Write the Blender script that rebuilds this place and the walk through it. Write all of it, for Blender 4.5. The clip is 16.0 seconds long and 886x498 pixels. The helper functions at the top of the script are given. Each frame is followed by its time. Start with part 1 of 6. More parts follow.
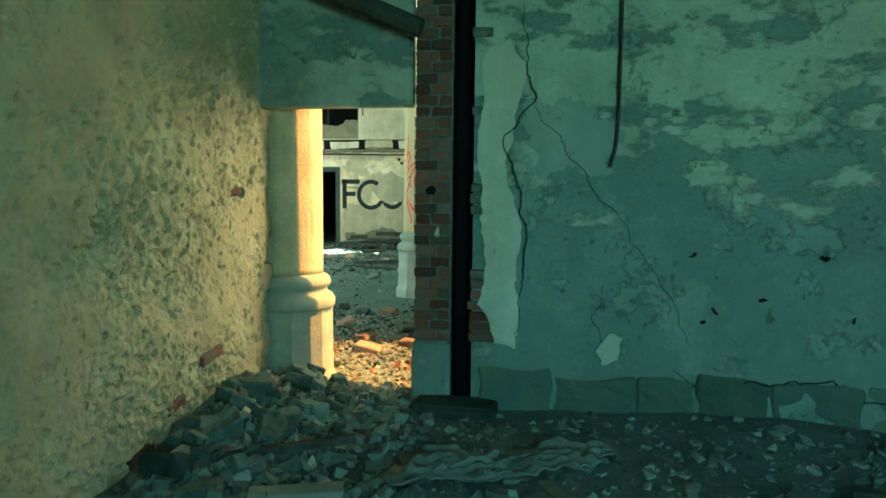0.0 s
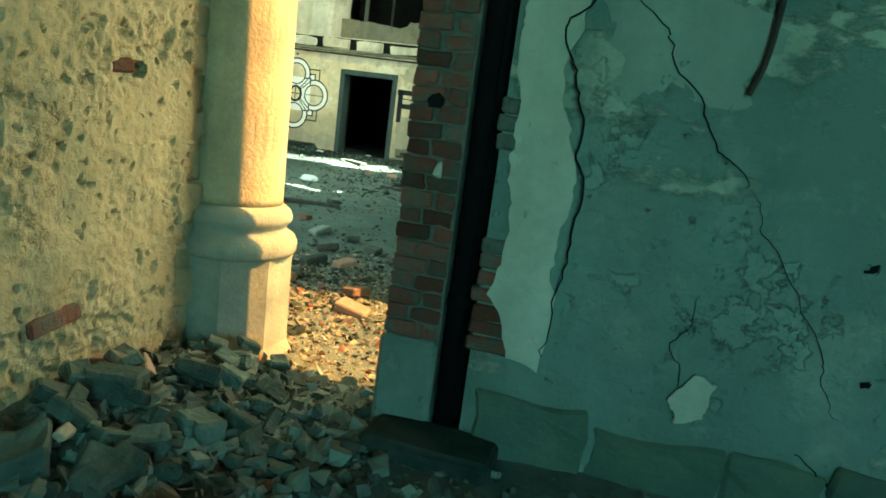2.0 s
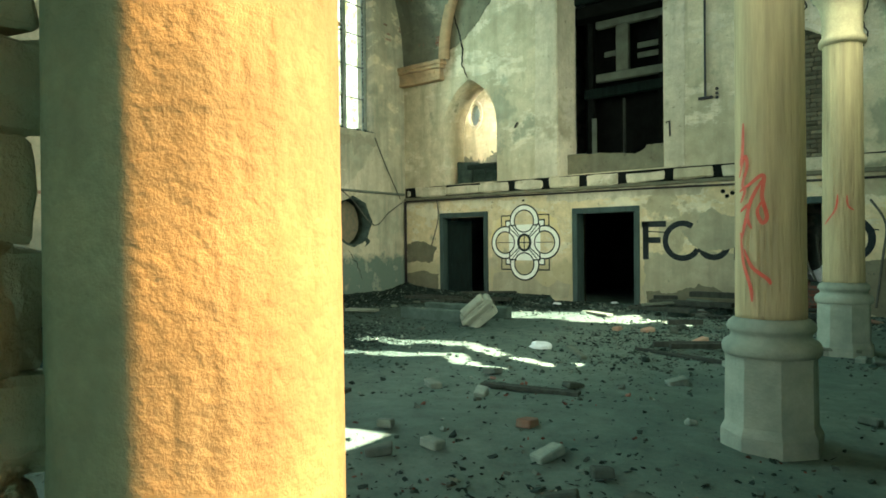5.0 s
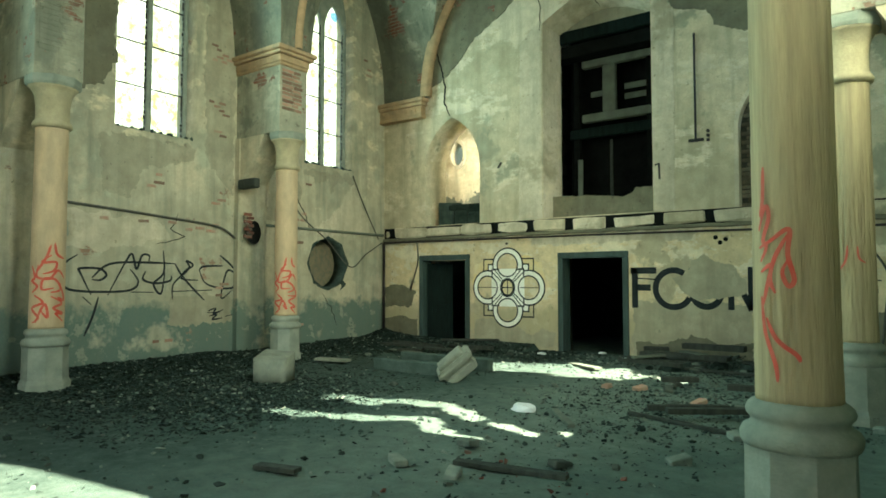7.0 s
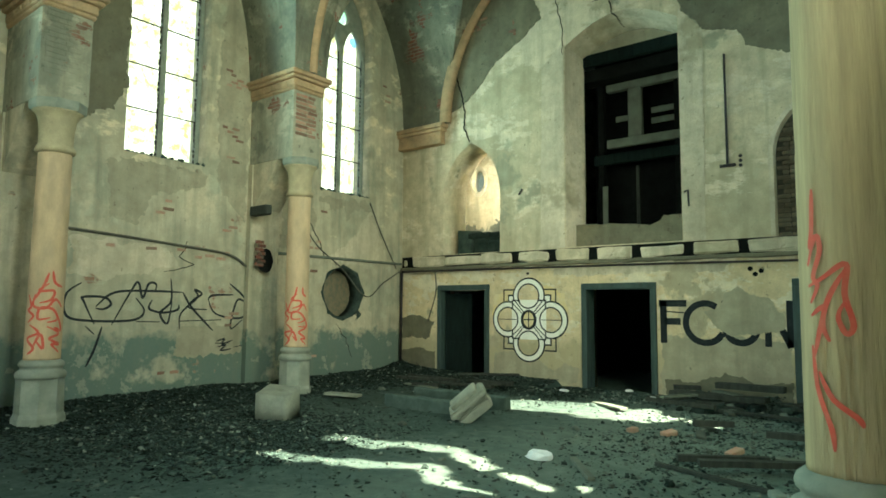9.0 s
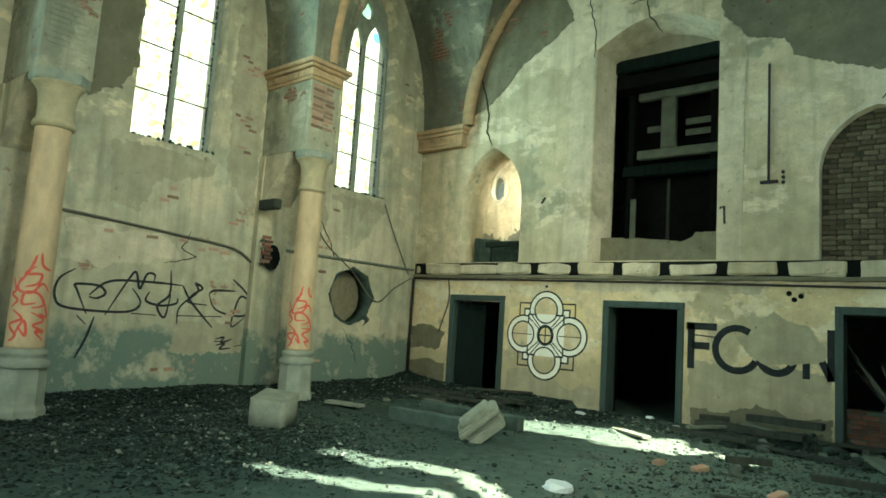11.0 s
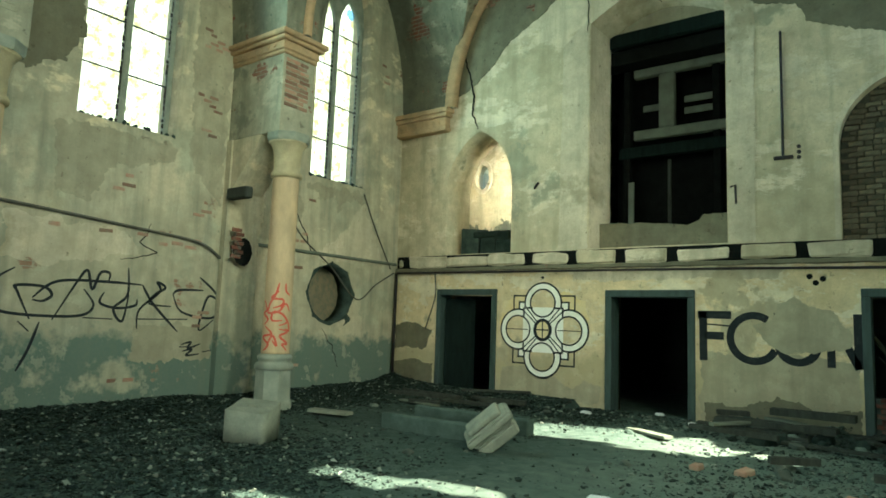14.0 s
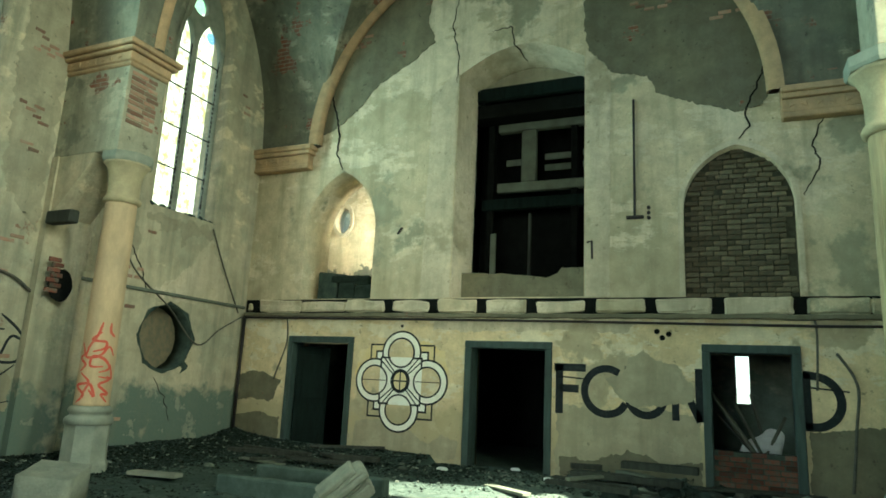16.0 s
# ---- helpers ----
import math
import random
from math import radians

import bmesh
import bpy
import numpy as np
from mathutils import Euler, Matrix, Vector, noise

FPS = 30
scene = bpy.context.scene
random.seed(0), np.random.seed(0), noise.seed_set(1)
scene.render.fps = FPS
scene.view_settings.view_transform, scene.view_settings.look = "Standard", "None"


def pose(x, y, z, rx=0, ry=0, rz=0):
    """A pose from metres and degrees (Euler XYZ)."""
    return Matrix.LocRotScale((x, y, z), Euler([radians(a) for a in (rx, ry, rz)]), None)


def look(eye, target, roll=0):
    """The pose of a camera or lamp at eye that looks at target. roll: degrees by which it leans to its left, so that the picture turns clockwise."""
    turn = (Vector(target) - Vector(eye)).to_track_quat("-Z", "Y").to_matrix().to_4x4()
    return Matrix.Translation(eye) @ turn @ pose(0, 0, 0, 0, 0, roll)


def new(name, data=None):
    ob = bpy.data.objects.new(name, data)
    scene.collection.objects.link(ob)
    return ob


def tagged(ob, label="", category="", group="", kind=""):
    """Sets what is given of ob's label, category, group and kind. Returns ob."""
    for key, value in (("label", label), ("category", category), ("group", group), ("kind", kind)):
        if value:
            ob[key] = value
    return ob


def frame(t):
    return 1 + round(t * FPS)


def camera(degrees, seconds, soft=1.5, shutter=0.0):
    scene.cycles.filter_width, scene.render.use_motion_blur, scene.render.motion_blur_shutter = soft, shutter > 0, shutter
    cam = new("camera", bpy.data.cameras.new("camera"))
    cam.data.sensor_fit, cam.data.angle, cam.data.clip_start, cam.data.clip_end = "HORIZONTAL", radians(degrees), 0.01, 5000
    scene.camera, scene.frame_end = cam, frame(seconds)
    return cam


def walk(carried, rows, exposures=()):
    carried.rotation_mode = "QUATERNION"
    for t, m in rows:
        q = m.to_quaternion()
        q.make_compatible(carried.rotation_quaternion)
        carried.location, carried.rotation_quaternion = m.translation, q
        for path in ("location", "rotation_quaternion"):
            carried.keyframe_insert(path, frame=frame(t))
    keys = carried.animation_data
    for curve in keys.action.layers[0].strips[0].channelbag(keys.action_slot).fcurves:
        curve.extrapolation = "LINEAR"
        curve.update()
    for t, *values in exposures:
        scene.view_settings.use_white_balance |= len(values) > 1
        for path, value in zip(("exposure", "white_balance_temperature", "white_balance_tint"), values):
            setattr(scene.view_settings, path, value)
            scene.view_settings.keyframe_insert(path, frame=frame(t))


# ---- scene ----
cam = camera(68.9, 16.0, soft=1.7)
PATH = [
    (0, (-0.251, 0.219, 1.41), (-0.597, 2.183, 1.248), 0.6),
    (0.5, (-0.304, 0.639, 1.388), (-0.693, 2.581, 1.107), 0.5),
    (1, (-0.301, 1.035, 1.389), (-0.664, 2.964, 1.01), 3.2),
    (1.5, (-0.241, 1.447, 1.391), (-0.665, 3.365, 1.013), 4.3),
    (2, (-0.288, 1.852, 1.402), (-0.793, 3.744, 0.996), 7.5),
    (2.5, (-0.429, 2.274, 1.387), (-0.972, 4.164, 1.02), 11.9),
    (3, (-0.574, 2.707, 1.37), (-1.264, 4.537, 0.954), 13.4),
    (3.5, (-0.717, 3.13, 1.396), (-1.709, 4.852, 1.164), 11.8),
    (4, (-0.872, 3.532, 1.395), (-1.987, 5.187, 1.269), 6.4),
    (6.3, (-1.554, 4.716, 1.565), (-2.782, 6.293, 1.653), -2.7),
    (6.5, (-1.564, 4.774, 1.578), (-2.77, 6.367, 1.672), -2.1),
    (7, (-1.606, 4.899, 1.587), (-2.782, 6.513, 1.687), -0.0),
    (7.5, (-1.649, 5.043, 1.613), (-2.845, 6.642, 1.734), -0.1),
    (8, (-1.697, 5.192, 1.626), (-2.926, 6.761, 1.793), -0.5),
    (8.5, (-1.716, 5.322, 1.644), (-2.974, 6.866, 1.822), -0.3),
    (9, (-1.767, 5.478, 1.655), (-3.008, 7.036, 1.841), 0.5),
    (9.5, (-1.856, 5.634, 1.642), (-3.085, 7.2, 1.841), 2.8),
    (10, (-1.959, 5.75, 1.606), (-3.216, 7.292, 1.812), 3.6),
    (10.2, (-2.021, 5.805, 1.614), (-3.289, 7.338, 1.821), 3.8),
    (12.5, (-2.785, 6.313, 1.523), (-4.024, 7.863, 1.773), 2.8),
    (13, (-2.982, 6.421, 1.493), (-4.186, 8.0, 1.729), 2.4),
    (13.5, (-3.149, 6.533, 1.508), (-4.348, 8.117, 1.74), 1.9),
    (14, (-3.286, 6.593, 1.502), (-4.474, 8.186, 1.73), 2.1),
    (14.5, (-3.351, 6.701, 1.456), (-4.414, 8.375, 1.71), 2.6),
    (15, (-3.505, 6.77, 1.435), (-4.388, 8.538, 1.739), 2.2),
    (15.5, (-3.58, 6.915, 1.472), (-4.411, 8.705, 1.799), 2.3),
    (16, (-3.647, 6.998, 1.473), (-4.444, 8.788, 1.874), 2.8),
]

walk(cam, [(t, look(eye, target, roll)) for t, eye, target, roll in PATH], [(0.0, 4.35, 5150, -16.5), (1.6, 4.3, 5200, -16), (3.0, 4.0, 5300, -14.5), (4.2, 3.8, 5380, -13), (6.2, 3.52, 5380, -12), (10.0, 3.56, 5380, -12), (13.0, 3.48, 5350, -12), (16.0, 3.36, 5350, -12.5)])

# ---- world, sun, lamps in the openings, added fill lamps ----
SUN_EL, SUN_AZ = radians(51), radians(7)      # the light travels towards -x and a little towards -y
sun_dir = Vector((-math.cos(SUN_AZ) * math.cos(SUN_EL), -math.sin(SUN_AZ) * math.cos(SUN_EL), -math.sin(SUN_EL)))
world = bpy.data.worlds.new("sky")
scene.world = world
world.use_nodes = True
wn = world.node_tree.nodes
sky = wn.new("ShaderNodeTexSky")
sky.sky_type, sky.sun_disc = "NISHITA", False
sky.sun_elevation, sky.sun_rotation = SUN_EL, radians(90) - SUN_AZ
wn["Background"].inputs[1].default_value = 0.055
world.node_tree.links.new(sky.outputs[0], wn["Background"].inputs[0])
sun_data = bpy.data.lights.new("sun", "SUN")
sun_data.energy, sun_data.angle, sun_data.color = 5.0, radians(0.5), (1.0, 0.79, 0.57)
sun = new("sun", sun_data)
sun.matrix_world = look((20, 6, 26), Vector((20, 6, 26)) + sun_dir)


def area_lamp(name, eye, target, sx, sy, watts, colour, spread=180):
    data = bpy.data.lights.new(name, "AREA")
    data.shape, data.size, data.size_y, data.energy, data.color, data.spread = "RECTANGLE", sx, sy, watts, colour, radians(spread)
    ob = new(name, data)
    ob.matrix_world = look(eye, target)
    return ob


WINDOW_Y = (2.5, 7.05, 11.56, 16.12)           # middles of the side windows, bay by bay
for wy, watts in zip(WINDOW_Y[1:], (22, 21, 13)):
    area_lamp("window_light_left", (-13.45, wy, 6.6), (-7, wy, 6.4), 1.4, 4.0, watts, (0.74, 1.0, 0.90), 112)
area_lamp("window_light_right", (-0.75, WINDOW_Y[1] + 0.4, 6.6), (-12, 13.5, 4.4), 1.4, 4.0, 25, (1.0, 0.91, 0.66), 105)
# Fill lamp added to brighten the gable; no such source is known.
area_lamp("choir_fill_light", (-7.1, -8.4, 3.3), (-7.4, 18, 2.4), 6.0, 4.6, 16, (1.0, 0.92, 0.72), 56)
# Added to light the gable; it stands inside a window that is screened off.
area_lamp("window_light_right", (-0.75, WINDOW_Y[2] + 0.15, 6.6), (-11.0, 18.0, 2.0), 1.4, 4.0, 29, (1.0, 0.88, 0.62), 100)
area_lamp("yard_light", (-0.72, 5.72, 1.7), (-2.25, 3.9, 1.25), 1.0, 2.6, 3.7, (1.0, 0.76, 0.44), 125)
# Soft fill for the annex, from a window added behind the start.
area_lamp("annex_fill_light", (1.6, -2.95, 2.2), (-0.1, 4.4, 1.7), 1.8, 1.6, 2.9, (0.44, 1.0, 0.82), 95)
# Lamp added to brighten the stair wall; there is no opening behind it.
area_lamp("stair_fill_light", (-9.75, 19.75, 4.9), (-12.4, 20.6, 5.0), 0.9, 1.8, 9, (1.0, 0.84, 0.62), 80)


# ---- materials ----
def nodes_of(name):
    m = bpy.data.materials.new(name)
    m.use_nodes = True
    return m, m.node_tree.nodes, m.node_tree.links, m.node_tree.nodes["Principled BSDF"]


def mix(nt, ln, fac, a, b):
    n = nt.new("ShaderNodeMix")
    n.data_type = "RGBA"
    for sock, v in ((n.inputs[0], fac), (n.inputs[6], a), (n.inputs[7], b)):
        if isinstance(v, (int, float)):
            sock.default_value = v
        elif isinstance(v, tuple):
            sock.default_value = (*v, 1) if len(v) == 3 else v
        else:
            ln.new(v, sock)
    return n.outputs[2]


def noise_fac(nt, ln, pos, scale, lo, hi, detail=6, rough=0.6, stretch=None):
    if stretch:
        mp = nt.new("ShaderNodeMapping")
        mp.inputs["Scale"].default_value = stretch
        ln.new(pos, mp.inputs[0])
        pos = mp.outputs[0]
    n = nt.new("ShaderNodeTexNoise")
    n.inputs["Scale"].default_value, n.inputs["Detail"].default_value, n.inputs["Roughness"].default_value = scale, detail, rough
    ln.new(pos, n.inputs["Vector"])
    r = nt.new("ShaderNodeMapRange")
    r.inputs[1].default_value, r.inputs[2].default_value = lo, hi
    ln.new(n.outputs["Fac"], r.inputs[0])
    return r.outputs[0], n.outputs["Fac"]


def math_node(nt, ln, op, a, b):
    n = nt.new("ShaderNodeMath")
    n.operation = op
    for sock, v in ((n.inputs[0], a), (n.inputs[1], b)):
        if isinstance(v, (int, float)):
            sock.default_value = v
        else:
            ln.new(v, sock)
    return n.outputs[0]


def world_pos(nt):
    return nt.new("ShaderNodeNewGeometry").outputs["Position"]


def bump(nt, ln, bsdf, height, strength, dist=0.02):
    b = nt.new("ShaderNodeBump")
    b.inputs["Strength"].default_value, b.inputs["Distance"].default_value = strength, dist
    ln.new(height, b.inputs["Height"])
    ln.new(b.outputs[0], bsdf.inputs["Normal"])


def plaster(name, paint, under, stain, keep=(0.42, 0.5), bare_z=None, band=None, brick=None, relief=0.5, pits=0.0, streaks=0.5, soil=0.45, pale=None, chips=0.62):
    """Old lime plaster: paint over grey render, stains and streaks, bare below bare_z, a second colour below band, brick where it has fallen."""
    m, nt, ln, bs = nodes_of(name)
    pos = world_pos(nt)
    big, _ = noise_fac(nt, ln, pos, 0.75, *keep, detail=9, rough=0.62)
    mid, mid_raw = noise_fac(nt, ln, pos, 3.2, 0.35, 0.7, detail=8, rough=0.65)
    fine, fine_raw = noise_fac(nt, ln, pos, 26.0, 0.3, 0.7, detail=6, rough=0.7)
    streak, _ = noise_fac(nt, ln, pos, 2.4, 0.48, 0.72, detail=7, stretch=(1.6, 1.6, 0.16))
    sep = nt.new("ShaderNodeSeparateXYZ")
    ln.new(pos, sep.inputs[0])
    wob = math_node(nt, ln, "MULTIPLY", mid_raw, 1.1)
    zz = math_node(nt, ln, "ADD", sep.outputs[2], wob)
    paint_out = mix(nt, ln, mid, paint, tuple(c * 0.66 for c in paint))
    huge, _ = noise_fac(nt, ln, pos, 0.33, 0.42, 0.62, detail=5)
    blot, _ = noise_fac(nt, ln, pos, 6.5, 0.56, 0.66, detail=10, rough=0.7)
    paint_out = mix(nt, ln, math_node(nt, ln, "MULTIPLY", huge, soil), paint_out, stain)
    paint_out = mix(nt, ln, math_node(nt, ln, "MULTIPLY", blot, 0.55), paint_out, under)
    if pale:
        rise = nt.new("ShaderNodeMapRange")
        rise.inputs[1].default_value, rise.inputs[2].default_value, rise.inputs[3].default_value, rise.inputs[4].default_value = pale[3], pale[4], -0.1, 0.1
        ln.new(sep.outputs[2], rise.inputs[0])
        _, praw = noise_fac(nt, ln, pos, pale[0], 0, 1, detail=10, rough=0.66, stretch=(0.8, 0.8, 1.5))
        pf = nt.new("ShaderNodeMapRange")
        pf.inputs[1].default_value, pf.inputs[2].default_value = pale[1], pale[1] + 0.05
        ln.new(math_node(nt, ln, "ADD", praw, rise.outputs[0]), pf.inputs[0])
        paint_out = mix(nt, ln, pf.outputs[0], paint_out, mix(nt, ln, mid, pale[2], tuple(c * 0.72 for c in pale[2])))
        pale_mask = pf.outputs[0]
    if band:
        f = nt.new("ShaderNodeMapRange")
        f.inputs[1].default_value, f.inputs[2].default_value = band[0] + 0.22 + 0.55, band[0] + 0.55
        ln.new(zz, f.inputs[0])
        paint_out = mix(nt, ln, math_node(nt, ln, "MULTIPLY", f.outputs[0], 0.94), paint_out, band[1])
    under_out = mix(nt, ln, mid, under, tuple(c * 0.7 for c in under))
    cover = big
    if bare_z is not None:
        f = nt.new("ShaderNodeMapRange")
        f.inputs[1].default_value, f.inputs[2].default_value = bare_z + 0.45, bare_z + 0.62
        ln.new(zz, f.inputs[0])
        cover = math_node(nt, ln, "MULTIPLY", big, f.outputs[0])
    col = mix(nt, ln, cover, under_out, paint_out)
    height = math_node(nt, ln, "ADD", math_node(nt, ln, "MULTIPLY", cover, 0.35), math_node(nt, ln, "MULTIPLY", fine_raw, 0.5))
    height = math_node(nt, ln, "ADD", height, math_node(nt, ln, "MULTIPLY", mid_raw, 0.8))
    if pale:
        height = math_node(nt, ln, "ADD", height, math_node(nt, ln, "MULTIPLY", pale_mask, 0.3))
    chip, _ = noise_fac(nt, ln, pos, 8.0, chips, chips + 0.03, detail=9, rough=0.68)
    flake, _ = noise_fac(nt, ln, pos, 2.1, 0.575, 0.59, detail=10, rough=0.7)
    col = mix(nt, ln, math_node(nt, ln, "MULTIPLY", flake, 0.32), col, tuple(min(0.85, c * 1.25) for c in under))
    col = mix(nt, ln, math_node(nt, ln, "MULTIPLY", chip, 0.75), col, tuple(c * 0.45 for c in under))
    height = math_node(nt, ln, "SUBTRACT", height, math_node(nt, ln, "ADD", math_node(nt, ln, "MULTIPLY", chip, 0.5), math_node(nt, ln, "MULTIPLY", flake, 0.25)))
    if brick:
        sw = nt.new("ShaderNodeCombineXYZ")
        xy = math_node(nt, ln, "ADD", sep.outputs[0], sep.outputs[1])
        ln.new(xy, sw.inputs[0])
        ln.new(sep.outputs[2], sw.inputs[1])
        bt = nt.new("ShaderNodeTexBrick")
        bt.inputs["Scale"].default_value = 1.0
        bt.inputs["Brick Width"].default_value, bt.inputs["Row Height"].default_value, bt.inputs["Mortar Size"].default_value = 0.26, 0.077, 0.007
        bt.inputs["Color1"].default_value, bt.inputs["Color2"].default_value = (0.26, 0.09, 0.05, 1), (0.17, 0.065, 0.04, 1)
        bt.inputs["Mortar"].default_value = (0.30, 0.28, 0.22, 1)
        ln.new(sw.outputs[0], bt.inputs["Vector"])
        bf, _ = noise_fac(nt, ln, pos, brick[0], brick[1], brick[1] + 0.025, detail=8, rough=0.6)
        dusty = mix(nt, ln, math_node(nt, ln, "MULTIPLY", mid, 0.55), bt.outputs["Color"], under)
        col = mix(nt, ln, bf, col, dusty)
        height = math_node(nt, ln, "SUBTRACT", height, math_node(nt, ln, "MULTIPLY", bf, 0.5))
    col = mix(nt, ln, math_node(nt, ln, "MULTIPLY", streak, streaks), col, stain)
    col = mix(nt, ln, math_node(nt, ln, "MULTIPLY", fine, 0.25), col, tuple(c * 0.55 for c in under))
    if pits:
        v = nt.new("ShaderNodeTexVoronoi")
        v.inputs["Scale"].default_value = 13
        wv = nt.new("ShaderNodeTexNoise")
        wv.inputs["Scale"].default_value, wv.inputs["Detail"].default_value = 14, 6
        ln.new(pos, wv.inputs["Vector"])
        va = nt.new("ShaderNodeVectorMath")
        va.operation = "MULTIPLY_ADD"
        ln.new(wv.outputs["Color"], va.inputs[0])
        va.inputs[1].default_value = (0.14, 0.14, 0.14)
        ln.new(pos, va.inputs[2])
        ln.new(va.outputs[0], v.inputs["Vector"])
        pit, _ = noise_fac(nt, ln, pos, 5.0, 0.52, 0.62)
        r = nt.new("ShaderNodeMapRange")
        r.inputs[1].default_value, r.inputs[2].default_value = 0.05, 0.28
        ln.new(v.outputs["Distance"], r.inputs[0])
        hole = math_node(nt, ln, "MULTIPLY", math_node(nt, ln, "SUBTRACT", 1.0, r.outputs[0]), pit)
        height = math_node(nt, ln, "SUBTRACT", height, math_node(nt, ln, "MULTIPLY", hole, pits))
    ln.new(col, bs.inputs["Base Color"])
    bs.inputs["Roughness"].default_value = 0.92
    bs.inputs["Specular IOR Level"].default_value = 0.1
    bump(nt, ln, bs, height, relief, 0.03)
    return m


def mottled(name, a, b, scale=6.0, rough=0.85, relief=0.4, metal=0.0, stretch=None, per_piece=0.0, fine=40.0, lo=0.35, hi=0.68):
    m, nt, ln, bs = nodes_of(name)
    tc = nt.new("ShaderNodeTexCoord")
    pos = tc.outputs["Object"] if per_piece else world_pos(nt)
    f, raw = noise_fac(nt, ln, pos, scale, lo, hi, detail=8, stretch=stretch)
    g, graw = noise_fac(nt, ln, pos, fine, 0.3, 0.75, detail=5, stretch=stretch)
    col = mix(nt, ln, f, a, b)
    col = mix(nt, ln, math_node(nt, ln, "MULTIPLY", g, 0.35), col, tuple(c * 0.6 for c in a))
    if per_piece:
        info = nt.new("ShaderNodeObjectInfo")
        isl = nt.new("ShaderNodeNewGeometry")
        rnd = math_node(nt, ln, "FRACT", math_node(nt, ln, "ADD", info.outputs["Random"], isl.outputs["Random Per Island"]), 0.0)
        hsv = nt.new("ShaderNodeHueSaturation")
        val = nt.new("ShaderNodeMapRange")
        val.inputs[3].default_value, val.inputs[4].default_value = 1 - per_piece, 1 + per_piece
        ln.new(rnd, val.inputs[0])
        ln.new(val.outputs[0], hsv.inputs["Value"])
        ln.new(col, hsv.inputs["Color"])
        col = hsv.outputs[0]
    ln.new(col, bs.inputs["Base Color"])
    bs.inputs["Roughness"].default_value, bs.inputs["Metallic"].default_value = rough, metal
    bs.inputs["Specular IOR Level"].default_value = 0.3 if metal or rough < 0.8 else 0.06
    if relief:
        bump(nt, ln, bs, math_node(nt, ln, "ADD", raw, math_node(nt, ln, "MULTIPLY", graw, 0.6)), relief, 0.015)
    return m


M_NAVE = plaster("nave_wall_plaster", (0.63, 0.545, 0.375), (0.42, 0.40, 0.285), (0.15, 0.17, 0.13), (0.40, 0.46), None, (1.0, (0.095, 0.145, 0.122)), (1.3, 0.66), 0.6, streaks=0.6, chips=0.65, pale=(1.4, 0.62, (0.76, 0.65, 0.43), 1.0, 6.0))
M_FAR_UP = plaster("gable_wall_plaster", (0.70, 0.595, 0.40), (0.38, 0.36, 0.25), (0.26, 0.235, 0.145), (0.37, 0.41), None, None, (1.1, 0.70), 0.5, streaks=0.6, soil=0.5, chips=0.66, pale=(1.2, 0.52, (0.77, 0.67, 0.48), 2.0, 9.0))
M_FAR_LOW = plaster("ochre_wall_paint", (0.82, 0.67, 0.41), (0.48, 0.42, 0.28), (0.36, 0.28, 0.14), (0.37, 0.40), 0.40, (0.85, (0.44, 0.38, 0.23)), None, 0.5, streaks=0.3, soil=0.2, pale=(1.9, 0.56, (0.82, 0.73, 0.52), 0.3, 2.6))
M_FAR_GREY = plaster("bare_grey_render", (0.23, 0.21, 0.135), (0.17, 0.16, 0.11), (0.12, 0.11, 0.075), (0.4, 0.6), None, None, (1.9, 0.66), 0.4)
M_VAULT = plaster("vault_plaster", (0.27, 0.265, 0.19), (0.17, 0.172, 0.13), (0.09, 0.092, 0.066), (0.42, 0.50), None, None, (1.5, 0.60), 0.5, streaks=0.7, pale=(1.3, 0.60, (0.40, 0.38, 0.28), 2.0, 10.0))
M_SIDE_GREY = plaster("worn_side_render", (0.44, 0.395, 0.275), (0.36, 0.33, 0.235), (0.20, 0.19, 0.13), (0.40, 0.46), None, None, (1.6, 0.64), 0.6, streaks=0.6)
M_JAMB = plaster("cream_jamb_plaster", (0.74, 0.65, 0.475), (0.46, 0.40, 0.27), (0.24, 0.215, 0.14), (0.36, 0.42), relief=0.7, streaks=0.55, chips=0.63)
M_ANNEX_L = plaster("annex_ochre_plaster", (0.48, 0.405, 0.23), (0.39, 0.335, 0.205), (0.26, 0.21, 0.12), (0.36, 0.52), None, None, (1.6, 0.735), 1.0, pits=1.0, streaks=0.3, chips=0.72)
M_ANNEX_R = plaster("annex_green_plaster", (0.225, 0.285, 0.24), (0.25, 0.29, 0.235), (0.10, 0.135, 0.115), (0.40, 0.46), None, None, (1.7, 0.72), 1.0, pits=0.35, streaks=0.35, soil=0.6, chips=0.64, pale=(2.3, 0.535, (0.38, 0.40, 0.31), 0.9, 2.0))
M_PALE_COAT = plaster("pale_plaster_coat", (0.52, 0.51, 0.41), (0.42, 0.43, 0.35), (0.27, 0.27, 0.20), (0.3, 0.5), relief=0.5, chips=0.64)
M_STONE_GRAIN = mottled("weathered_grained_sandstone", (0.50, 0.41, 0.235), (0.31, 0.255, 0.15), 4.5, 0.88, 1.0, stretch=(4.0, 4.0, 0.22))
M_STONE_WARM = mottled("warm_sandstone", (0.56, 0.42, 0.255), (0.38, 0.30, 0.19), 3.5, 0.85, 0.6, stretch=(1.5, 1.5, 0.55))
M_HEAP = mottled("dusty_heap_stone", (0.105, 0.13, 0.105), (0.045, 0.060, 0.050), 6.0, 0.95, 0.9, per_piece=0.55)
M_WASH = plaster("worn_whitewash", (0.34, 0.37, 0.30), (0.24, 0.285, 0.235), (0.15, 0.18, 0.15), (0.44, 0.52), relief=0.5, chips=0.60)
